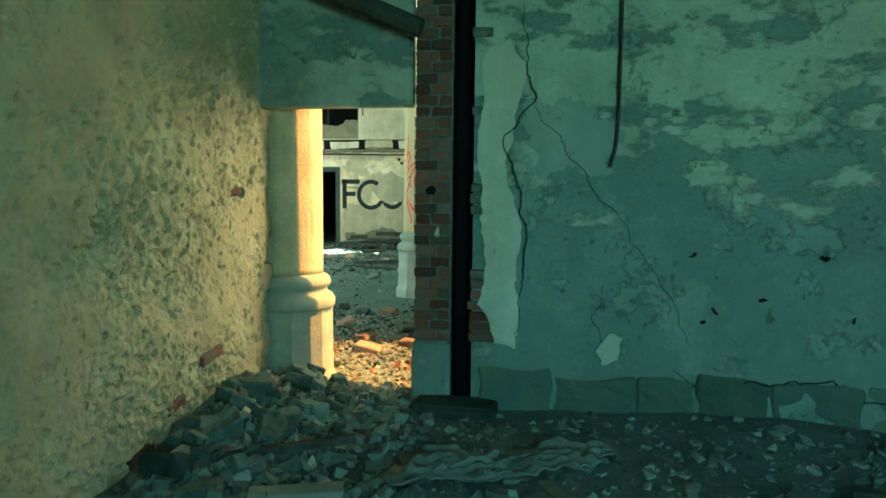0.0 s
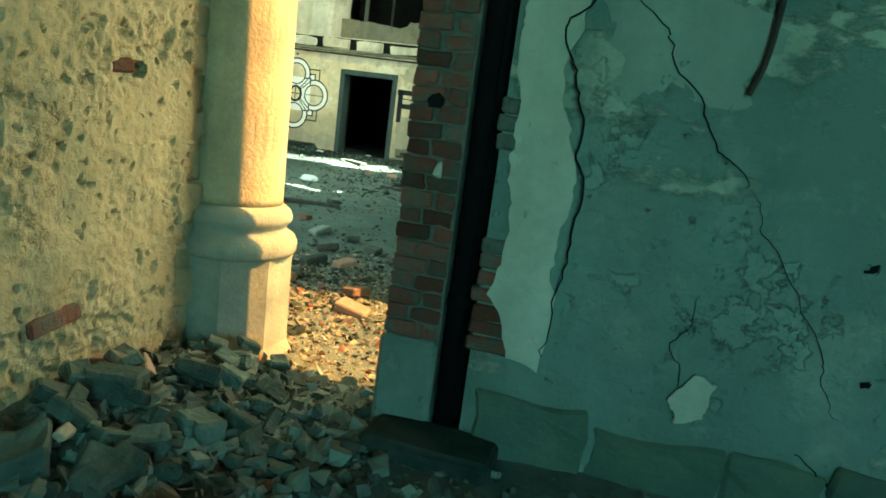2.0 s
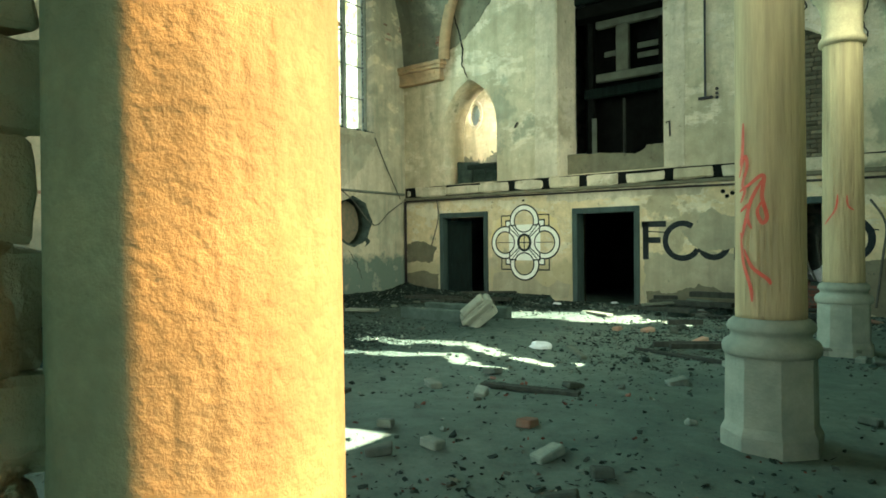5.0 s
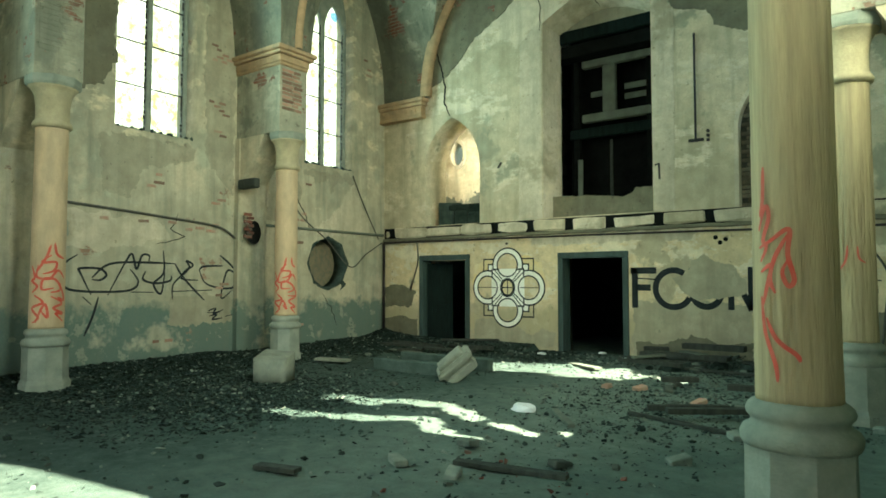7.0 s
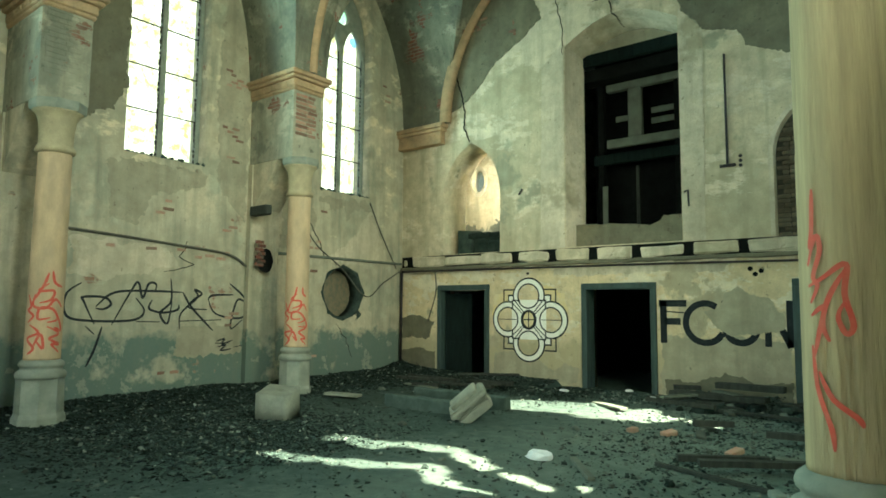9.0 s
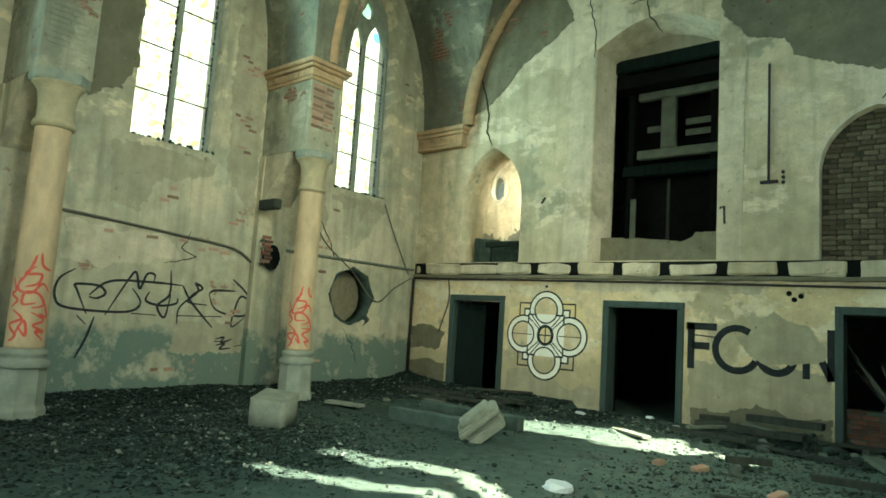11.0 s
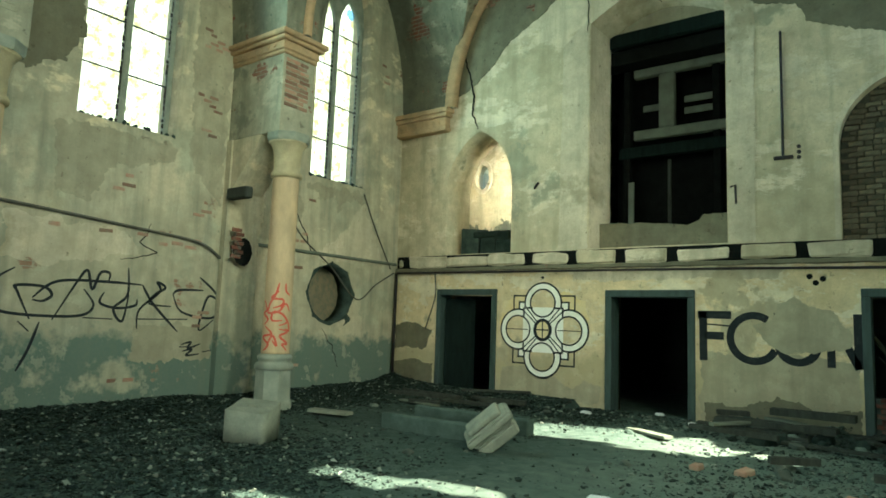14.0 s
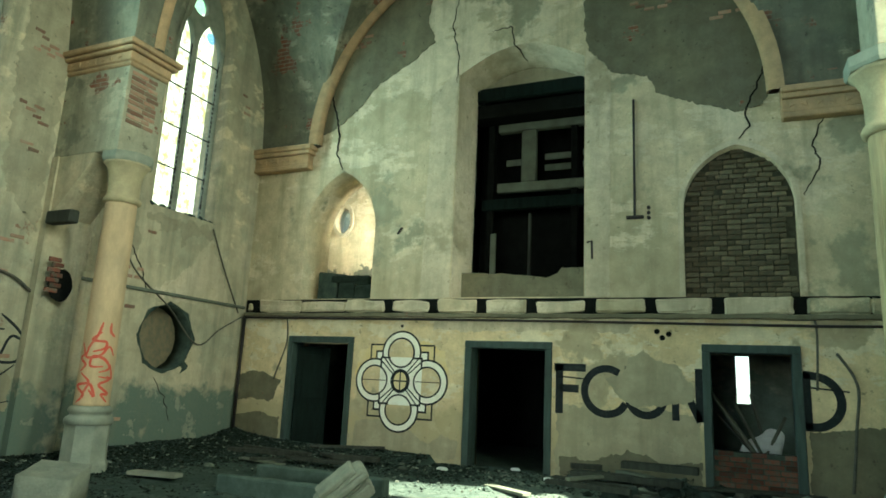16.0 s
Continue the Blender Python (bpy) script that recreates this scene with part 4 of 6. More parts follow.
# ---- doorways ----
def doorway(name, span, top, label):
    ob = structure(new(name), label)
    a, b = span
    w = 0.13
    for n, args in (("door_jamb", (a - w * 0.6, a + w * 0.35, YF - 0.045, YF + 0.35, -0.1, top)), ("door_jamb", (b - w * 0.35, b + w * 0.6, YF - 0.045, YF + 0.35, -0.1, top)), ("door_head", (a - w * 0.6, b + w * 0.6, YF - 0.05, YF + 0.35, top, top + w))):
        part(n, roughen(new_box(*args, bevel=0.012), 0.008, 3), M_WOOD_GREEN, ob, "weathered grey-green door frame")
    return ob


door_1 = doorway("door_1", D1, 2.12, "doorway with a dark open door leaf")
door_2 = doorway("door_2", D2, 2.10, "empty dark doorway with a weathered frame")
door_3 = doorway("door_3", D3, 2.12, "doorway walled up to knee height")


def leaf():
    m = Matrix.Translation((D1[0] + 0.08, YF + 0.12, 0)) @ pose(0, 0, 0, 0, 0, 38)
    body = part("door_leaf", turned(new_box(0, 0.66, -0.03, 0.02, 0.05, 2.05, bevel=0.008), m), M_DOOR, door_1, "dark green wooden door leaf standing open")
    for z0, z1 in ((0.2, 0.85), (1.0, 1.9)):
        part("door_panel", turned(new_box(0.1, 0.56, -0.045, -0.03, z0, z1, bevel=0.012), m), M_DOOR, body)
    inner = part("inner_wall", turned(outline_mesh([rect(-11.3, -10.2, -0.1, 2.6)], 0.2), Matrix.Translation((0, 19.6, 0))), M_ANNEX_R, door_1, "pale wall beyond the doorway")
    part("inner_arch", turned(outline_mesh([arched(-11.0, -10.35, -0.1, 1.55, 1.95)], 0.06), Matrix.Translation((0, 19.54, 0))), M_BRICK_OLD, door_1, "walled-up arch of grey bricks")


leaf()


def low_wall():
    wall = part("low_wall", roughen(new_box(D3[0], D3[1], YF + 0.16, YF + 0.40, -0.1, 0.62), 0.01, 5), M_RUBBLE_DARK, door_3, "low brown brick wall in the doorway")
    rng = random.Random(11)
    for r in range(8):
        for c in range(5):
            w = (D3[1] - D3[0] - 0.08) / 5
            if r == 7 and c in (1, 3):
                continue
            x = D3[0] + 0.05 + c * w + (0.06 if r % 2 else 0)
            bm = roughen(new_box(x, min(x + w - 0.015, D3[1] - 0.02), YF + 0.13, YF + 0.2, 0.02 + r * 0.078, 0.085 + r * 0.078, bevel=0.006), 0.006, 6, r + c)
            part("brick", bm, M_BRICK, wall)
    t = thing("leaning_pole", "pale wooden pole leaning inside the doorway", "pole")
    part("pole", tube(bmesh.new(), [(-2.95, 18.95, 0.05), (-4.1, 19.35, 1.75)], 0.035), M_WOOD_PALE, t)
    for x0, x1, z in ((-4.3, -3.0, 0.8), (-3.9, -2.85, 1.2)):
        t = thing("fallen_lath", "dark thin wooden lath leaning across debris", "lath", "laths in the porch")
        part("lath", tube(bmesh.new(), [(x0, 19.4, z), (x1, 19.2, 0.02)], 0.025, 6), M_WOOD, t)
    for x0, y0, z0, x1, y1, z1 in ((-3.75, 19.5, 1.05, -2.85, 19.1, 0.45), (-3.55, 19.8, 1.3, -2.9, 19.0, 0.3), (-2.8, 19.6, 1.15, -3.4, 19.3, 0.4), (-3.3, 20.2, 1.5, -3.0, 19.4, 0.5)):
        t = thing("fallen_lath", "pale broken wooden lath leaning across debris", "lath", "laths in the porch")
        part("lath", tube(bmesh.new(), [(x0, y0, z0), (x1, y1, z1 - 0.4)], 0.028, 6), M_WOOD_PALE, t)
    t = thing("plastic_bag", "crumpled white plastic sheet inside the doorway", "plastic bag")
    bm = bmesh.new()
    bmesh.ops.create_icosphere(bm, subdivisions=3, radius=0.30)
    for v in bm.verts:
        v.co = Vector((v.co.x * 0.9 - 3.2 + v.co.z * 0.5, v.co.y * 0.4 + 19.6, max(0.0, v.co.z * 1.5 + 0.50)))
    part("sheet", roughen(bm, 0.12, 4), M_WHITE_BAG, t)


low_wall()


# ---- painted emblem and word on the gable wall ----
def plate(name, loops, y, material, parent, label=""):
    return part(name, turned(outline_mesh(loops, 0.003), Matrix.Translation((0, y - 0.003, 0))), material, parent, label)


def emblem():
    cx, cz, d, r = -9.355, 1.44, 0.53, 0.385
    t = thing("wall_emblem", "black and white painted quatrefoil emblem on yellow wall paint", "wall painting")
    plate("yellow_field", [ragged([(cx - 0.98, cz + 0.1), (cx - 0.6, cz - 0.15), (cx + 0.5, cz - 0.1), (cx + 0.9, cz + 0.05), (cx + 0.95, cz + 0.5), (cx + 0.6, cz + 0.75), (cx - 0.5, cz + 0.7), (cx - 0.95, cz + 0.55)], 0.10, 2.0, 20)], YF - 0.002, M_YELLOW_PAINT, t, "faded yellow paint field")
    on = lambda depth: (lambda u, v: Vector((u, YF - depth, v)))
    for sx in (-1, 1):
        for sz in (-1, 1):
            a = 0.675
            bm = ribbon(bmesh.new(), [(cx + sx * 0.3, cz + sz * a), (cx + sx * (a + 0.011), cz + sz * a)], 0.032, on(0.0070), 1, False)
            ribbon(bm, [(cx + sx * a, cz + sz * a), (cx + sx * a, cz + sz * 0.3)], 0.032, on(0.0072), 1, False)
            part("corner_line", bm, M_BLACK_PAINT, t)
    plate("black_square", [rect(cx - 0.566, cx + 0.566, cz - 0.566, cz + 0.566)], YF - 0.0045, M_BLACK_PAINT, t)
    plate("white_square", [rect(cx - 0.53, cx + 0.53, cz - 0.53, cz + 0.53)], YF - 0.0080, M_WHITE_PAINT, t)
    lobes = [(cx - 0.01, cz + d), (cx - 0.01, cz - d), (cx - d - 0.03, cz), (cx + d + 0.03, cz)]
    for i, (u, v) in enumerate(lobes):
        plate("black_outline", [circle(u, v, r + 0.036)], YF - 0.0115 - 0.0004 * i, M_BLACK_PAINT, t)
    for i, (u, v) in enumerate(lobes):
        plate("white_lobe", [circle(u, v, r)], YF - 0.0150 - 0.0004 * i, M_WHITE_PAINT, t)
        plate("yellow_disc", [circle(u, v, r - 0.10)], YF - 0.0190, M_FAR_LOW, t)
    plate("white_middle", [rect(cx - 0.445, cx + 0.445, cz - 0.445, cz + 0.445)], YF - 0.0225, M_WHITE_PAINT, t)
    for sx in (-1, 1):
        for sz in (-1, 1):
            a = 0.43
            bm = ribbon(bmesh.new(), [(cx + sx * 0.23, cz + sz * a), (cx + sx * (a + 0.018), cz + sz * a)], 0.036, on(0.0262), 1, False)
            ribbon(bm, [(cx + sx * a, cz + sz * a), (cx + sx * a, cz + sz * 0.23)], 0.036, on(0.0264), 1, False)
            part("inner_corner_line", bm, M_BLACK_PAINT, t)
            for o in (-0.03, 0.03):
                part("ray", ribbon(bmesh.new(), [(cx + sx * (0.13 + o * 0.5), cz + sz * (0.13 - o * 0.5)), (cx + sx * (0.385 + o), cz + sz * (0.385 - o))], 0.024, on(0.0268), 1, False), M_BLACK_PAINT, t)
    for i, (u, v) in enumerate(lobes):
        plate("black_ring", [circle(u, v, r - 0.095), circle(u, v, r - 0.126)], YF - 0.0262, M_BLACK_PAINT, t)
    for sx in (-1, 1):
        part("cross_line", ribbon(bmesh.new(), [(cx + sx * 0.32, cz), (cx + sx * 0.82, cz)], 0.016, on(0.0300), 1, False), M_BLACK_PAINT, t)
    plate("hub_ring", [circle(cx, cz, 0.205, 28, 0.225), circle(cx, cz, 0.135, 28, 0.165)], YF - 0.0305, M_BLACK_PAINT, t)
    plate("hub_disc", [circle(cx, cz, 0.135, 28, 0.165)], YF - 0.0305, M_YELLOW_PAINT, t)
    for pts in (((cx, cz - 0.165), (cx, cz + 0.165)), ((cx - 0.135, cz), (cx + 0.135, cz))):
        part("cross_line", ribbon(bmesh.new(), list(pts), 0.026, on(0.0345), 1, False), M_BLACK_PAINT, t)
    part("knob", turned(lathe(bmesh.new(), [(0.03, 0), (0.02, 0.05)], 0, 0, 8), pose(cx - 0.03, YF, 2.48, 90)), M_IRON, t, "small iron nail")


emblem()


def stroke_letter(strokes, width):
    bm = bmesh.new()
    for s in strokes:
        ribbon(bm, s, width, lambda u, v: Vector((u, YF - 0.006, v)), 8 if len(s) > 2 else 1, False)
    return bm


def ring_points(cx, cz, rx, rz, a0, a1, n=12):
    return [(cx + rx * math.cos(radians(a0 + (a1 - a0) * i / n)), cz + rz * math.sin(radians(a0 + (a1 - a0) * i / n))) for i in range(n + 1)]


def word():
    t = thing("painted_word", "large black capital letters FOUND, the middle flaked away", "lettering")
    z0, z1 = 1.04, 1.86
    part("letter_f", stroke_letter([[(-6.31, z0), (-6.31, z1)], [(-6.40, z1 - 0.05), (-5.86, z1 - 0.05)], [(-6.30, 1.46), (-5.98, 1.46)]], 0.13), M_BLACK_PAINT, t)
    part("letter_o", stroke_letter([ring_points(-5.52, 1.44, 0.36, 0.37, 55, 330)], 0.12), M_BLACK_PAINT, t)
    part("letter_u", stroke_letter([[(-5.16, z1), (-5.16, 1.36)] + ring_points(-4.89, 1.36, 0.27, 0.27, 180, 360) + [(-4.62, z1)]], 0.12), M_BLACK_PAINT, t)
    part("letter_n", stroke_letter([[(-4.44, z0), (-4.44, z1)], [(-4.44, z1), (-4.08, z0)], [(-4.085, z0), (-4.085, z1)]], 0.11), M_BLACK_PAINT, t)
    part("letter_d", stroke_letter([[(-2.60, z0), (-2.60, z1)], [(-2.64, z1 - 0.03)] + ring_points(-2.52, 1.44, 0.36, 0.37, 80, -80) + [(-2.64, z0 + 0.03)]], 0.12), M_BLACK_PAINT, t)
    for ends in ([(-6.38, 1.66), (-5.78, 1.62)], [(-2.55, 1.64), (-2.05, 1.60)]):
        part("overpaint_line", stroke_letter([ends], 0.025), M_BLACK_PAINT, t)
    loop = [(-5.32, 1.35), (-5.05, 1.22), (-4.6, 1.24), (-4.35, 1.30), (-4.18, 1.38), (-4.2, 1.62), (-4.32, 1.72), (-4.42, 1.92), (-4.75, 1.98), (-4.92, 2.12), (-5.2, 1.98), (-5.25, 1.75), (-5.5, 1.66)]
    patch("fallen_paint_patch", loop, YF - 0.006, M_BARE_LOW, t, "bare plaster where the paint has fallen", 0.008, 0.05)


word()


# ---- tall windows ----
def tracery(name, x, wy):
    lo, hi = wy - 0.80, wy + 0.80
    outer = arched(lo, hi, 4.42, 8.3, 9.85)
    lights = [arched(lo + 0.06, wy - 0.04, 4.50, 8.0, 8.75), arched(wy + 0.04, hi - 0.06, 4.50, 8.0, 8.75), circle(wy, 9.0, 0.24, 24)]
    bm = turned(outline_mesh([outer] + lights, 0.14), ALONG_Y)
    bmesh.ops.translate(bm, verts=bm.verts, vec=(x, 0, 0))
    win = structure(link(name, bm, M_STONE_PALE), "tall pointed stone tracery window with broken panes")
    for z in (5.35, 6.2, 7.05, 7.85):
        for a, b in ((lo + 0.06, wy - 0.04), (wy + 0.04, hi - 0.06)):
            part("glazing_bar", new_box(x - 0.085, x - 0.055, a, b, z - 0.010, z + 0.010), M_IRON, win)
    rng = random.Random(int(wy * 10))
    for a, b in ((lo + 0.06, wy - 0.04), (wy + 0.04, hi - 0.06)):
        bm = bmesh.new()
        for k in range(34):
            z = 4.52 + k * 0.105
            d = rng.uniform(0.01, 0.045)
            for e0, e1 in ((a, a + d), (b - d, b)):
                box(bm, x - 0.075, x - 0.068, e0, e1, z, z + rng.uniform(0.05, 0.105))
        part("glass_shards", bm, M_IRON, win, "dark broken glass edges in the leading")
    for (u, v, r, mat) in ((wy - 0.43, 8.45, 0.13, M_GLASS_BLUE), (wy + 0.43, 8.45, 0.13, M_GLASS_BLUE), (wy, 9.0, 0.2, M_GLASS_GREEN)):
        p = turned(outline_mesh([ragged(circle(u, v, r, 10), 0.02)], 0.006), ALONG_Y)
        bmesh.ops.translate(p, verts=p.verts, vec=(x - 0.07, 0, 0))
        part("stained_pane", p, mat, win, "fragment of stained glass")
    part("sill", roughen(new_box(x - 0.02, x + 0.275, lo - 0.05, hi + 0.05, 4.30, 4.43, bevel=0.02), 0.012, 4), M_VAULT, win, "grey stone sill")
    bm = bmesh.new()
    for k in range(36):
        c = Vector((x + rng.uniform(0.0, 0.3), rng.uniform(lo, hi), 4.44))
        bmesh.ops.create_icosphere(bm, subdivisions=1, radius=rng.uniform(0.02, 0.05), matrix=Matrix.Translation(c))
    part("sill_debris", roughen(bm, 0.02, 12), M_RUBBLE_DARK, win, "dark leaves and debris on the sill")


for k, wy in enumerate(WINDOW_Y[1:]):
    tracery("window_%d" % (k + 1), XL - 0.28, wy)


def boards(wy, gaps):
    """An unseen screen added over a window, open along ragged lines that shape the sun: (half width, points)."""
    ob = structure(new("window_boards"), "unseen screen added over a tall window to shape the sun patches")
    step, u0, v0, nu, nv = 0.04, wy - 1.3, 4.0, 68, 170
    segments = [(Vector(a), Vector(b), half) for half, pts in gaps for a, b in zip(pts, pts[1:])]
    bm = bmesh.new()
    grid = [[bm.verts.new((XR + 0.64, u0 + step * i, v0 + step * j)) for i in range(nu + 1)] for j in range(nv + 1)]
    for j in range(nv):
        for i in range(nu):
            p = Vector((u0 + step * (i + 0.5), v0 + step * (j + 0.5)))
            n = noise.noise(Vector((p.x * 3.1, p.y * 2.2, wy))) + 0.7 * noise.noise(Vector((p.x * 9, p.y * 5, wy)))
            for a, b, half in segments:
                t = max(0.0, min(1.0, (p - a).dot(b - a) / (b - a).length_squared))
                if (p - a.lerp(b, t)).length < half * (1 + 0.55 * n):
                    break
            else:
                bm.faces.new((grid[j][i], grid[j][i + 1], grid[j + 1][i + 1], grid[j + 1][i]))
    bmesh.ops.delete(bm, geom=[v for v in bm.verts if not v.link_faces], context="VERTS")
    bmesh.ops.solidify(bm, geom=bm.faces[:], thickness=0.03)
    part("board", bm, M_WOOD, ob)


# Opening lines follow from the sun patches wanted on the floor.
boards(WINDOW_Y[2] + 0.15, [(0.165, [(12.28, 9.7), (12.15, 8.7), (12.40, 8.45), (12.36, 7.6), (11.92, 6.75)]), (0.15, [(11.08, 9.5), (11.30, 7.95), (11.58, 7.4), (11.30, 7.0), (11.02, 6.6)]), (0.09, [(11.02, 6.6), (10.88, 5.6)]),
                           (0.10, [(11.80, 6.4), (11.45, 5.6)]), (0.08, [(11.66, 5.3), (11.30, 4.92)])])
boards(WINDOW_Y[3] + 0.15, [(0.72, [(16.55, 9.4), (16.35, 8.1), (16.25, 7.1)]), (0.45, [(16.2, 7.1), (16.05, 6.5)]), (0.13, [(16.05, 5.8), (15.9, 5.3)])])
# Added out of view to warm and dim the sun beside the passage.
structure(link("doorway_sun_filter", new_box(XR + 0.45, XR + 0.453, 4.74, 6.30, 0.0, 4.5), M_SUN_FILTER), "unseen amber sheet added in the side doorway to weaken the sun")
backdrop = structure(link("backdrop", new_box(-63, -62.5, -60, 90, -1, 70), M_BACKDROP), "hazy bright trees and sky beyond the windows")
ob = structure(link("niche_back", new_box(XL - 0.5, XL - 0.44, 15.3, 16.9, 1.1, 2.9), M_BRICK_OLD), "rough brown masonry in a walled-up round window")
bm = turned(outline_mesh([circle(16.09, 2.03, 0.80, 16, 0.78), circle(16.09, 2.03, 0.62, 16, 0.60)], 0.42), ALONG_Y)
bmesh.ops.translate(bm, verts=bm.verts, vec=(XL - 0.012, 0, 0))
part("niche_lining", roughen(bm, 0.03, 2.5), M_RUBBLE_DARK, ob, "dark uneven lining ring in the round window")


# ---- things on the side wall ----
on_left = lambda u, v: Vector((XL + 0.004, u, v))


def scrawl(name, label, strokes, width, place, material):
    t = thing(name, label, "graffiti")
    for s in strokes:
        part("stroke", ribbon(bmesh.new(), s, width, place), material, t)
    return t


scrawl("black_graffiti", "black sprayed scrawl across the plaster wall", [
    [(10.18, 2.05), (9.96, 1.87), (9.93, 1.59), (10.14, 1.43), (11.03, 1.41), (11.27, 1.57), (11.11, 1.81)],
    [(10.42, 1.35), (10.24, 1.72), (10.22, 1.81), (10.56, 1.81), (10.68, 1.7), (10.57, 1.61), (10.43, 1.62)],
    [(10.71, 1.34), (11.01, 1.92), (11.14, 2.09), (11.23, 1.81), (11.33, 2.07), (11.47, 2.07), (11.46, 1.95)],
    [(10.43, 1.65), (10.74, 1.9), (11.4, 1.94), (12.0, 1.93)], [(12.0, 1.93), (12.2, 1.64), (12.66, 1.2)],
    [(11.75, 2.18), (11.77, 1.76), (11.57, 1.54), (11.72, 1.35), (11.79, 1.76)], [(11.93, 1.70), (11.9, 1.60), (11.62, 1.55), (11.36, 1.62), (11.41, 1.78)],
    [(10.28, 1.32), (10.43, 1.18)], [(10.55, 1.31), (10.45, 0.95), (10.32, 0.64)], [(11.13, 1.39), (11.57, 1.38)]], 0.042, on_left, M_BLACK_PAINT)
scrawl("black_graffiti", "looped black sprayed letters on the plaster wall", [
    [(11.96, 1.24), (11.98, 1.54), (12.3, 1.84), (12.24, 1.99), (12.39, 1.91), (12.22, 1.79), (12.14, 1.64), (12.51, 1.61)],
    [(12.53, 1.81), (12.64, 1.89), (13.09, 1.91)], [(13.0, 2.13), (13.31, 1.9), (13.48, 1.63)], [(11.93, 1.39), (12.83, 1.41)],
    [(12.53, 1.81), (12.71, 1.53), (13.26, 1.44), (13.48, 1.63), (13.31, 1.8), (13.16, 1.76), (13.05, 1.24), (13.32, 1.41)],
    [(13.50, 1.44), (13.56, 1.41)]], 0.042, on_left, M_BLACK_PAINT)
scrawl("black_graffiti", "small black sprayed signature on the plaster wall", [
    [(12.75, 0.99), (12.93, 1.03), (12.87, 0.93), (13.11, 1.0)], [(12.78, 0.88), (12.96, 0.91), (12.85, 0.81), (13.09, 0.83)], [(12.72, 0.95), (13.02, 0.95)], [(13.15, 0.86), (13.33, 0.89)]], 0.035, on_left, M_BLACK_PAINT)


RED_LINES = [[(-0.12, 0.62), (-0.02, 0.80), (0.02, 0.98)], [(0.08, 0.98), (0.10, 0.86), (0.17, 0.80)], [(0.02, 0.84), (-0.07, 0.76), (0.08, 0.74), (0.06, 0.64), (-0.06, 0.62)],
             [(-0.20, 0.70), (-0.14, 0.58), (-0.20, 0.52), (-0.12, 0.44), (-0.19, 0.36)], [(-0.10, 0.70), (-0.12, 0.56), (0.0, 0.56), (0.12, 0.66), (0.18, 0.56)],
             [(0.06, 0.44), (-0.06, 0.42), (-0.04, 0.54), (0.08, 0.52), (0.14, 0.40), (0.02, 0.36)], [(-0.16, 0.36), (-0.06, 0.24), (-0.19, 0.18), (-0.10, 0.08), (-0.18, 0.0)],
             [(-0.12, 0.02), (-0.04, 0.22), (0.02, 0.06), (-0.06, 0.16)], [(0.04, 0.32), (0.16, 0.26), (0.06, 0.20), (0.18, 0.12), (0.08, 0.10), (0.19, 0.0)], [(0.16, 0.46), (0.20, 0.30), (0.12, 0.32)]]


def red_scrawl(x, y, face, z0, z1, seed, label, width=0.037, share=1.0):
    """Loose red strokes wrapped round a column shaft; face: the angle that they are centred on."""
    r = 0.2365
    place = lambda u, v: Vector((x + r * math.cos(face + u / r), y + r * math.sin(face + u / r), v))
    rng = random.Random(seed)
    lines = RED_LINES[:max(2, int(len(RED_LINES) * share))]
    strokes = [[(u * 1.22 + rng.uniform(-0.02, 0.02), z0 + (z1 - z0) * v + rng.uniform(-0.02, 0.02)) for u, v in line] for line in lines]
    return scrawl("red_graffiti", label, strokes, width, place, M_RED_PAINT)


face_cam = math.atan2(5.2 - 9.2, -2.0 + 12.0)
red_scrawl(COL_L, 9.2, face_cam, 0.98, 2.16, 3, "red sprayed scrawl round a column shaft")
red_scrawl(COL_L, 13.7, math.atan2(5.6 - 13.7, 9.5), 0.95, 2.10, 8, "red sprayed scrawl round a column shaft")


def red_bold():
    r = 0.2365
    face = math.atan2(5.2 - 9.2, -1.75 + 2.17)
    place = lambda u, v: Vector((COL_R + r * math.cos(face + u / r), 9.2 + r * math.sin(face + u / r), v))
    strokes = [[(-0.16, 2.25), (-0.17, 2.05), (-0.19, 1.96)], [(-0.20, 1.88), (-0.15, 2.02), (-0.13, 1.95), (-0.17, 1.83), (-0.15, 1.78), (-0.19, 1.70)],
               [(-0.20, 1.78), (-0.12, 1.82), (-0.02, 1.88), (-0.03, 1.74), (0.0, 1.60), (-0.03, 1.56), (-0.06, 1.64), (-0.02, 1.72)],
               [(-0.02, 1.86), (-0.10, 1.72), (-0.13, 1.6), (-0.10, 1.52)], [(-0.19, 1.64), (-0.12, 1.68), (-0.15, 1.56), (-0.18, 1.45)],
               [(-0.19, 1.50), (-0.17, 1.3), (-0.11, 1.12), (-0.10, 1.02)], [(-0.16, 1.38), (-0.10, 1.26), (0.0, 1.18), (0.02, 1.14)]]
    scrawl("red_graffiti", "bold red sprayed letters on a sandstone column", strokes, 0.026, place, M_RED_PAINT)


red_bold()
red_scrawl(COL_R, 13.7, math.atan2(5.6 - 13.7, -1.6), 1.0, 2.0, 21, "faint red sprayed scrawl on a column", 0.022, 0.2)


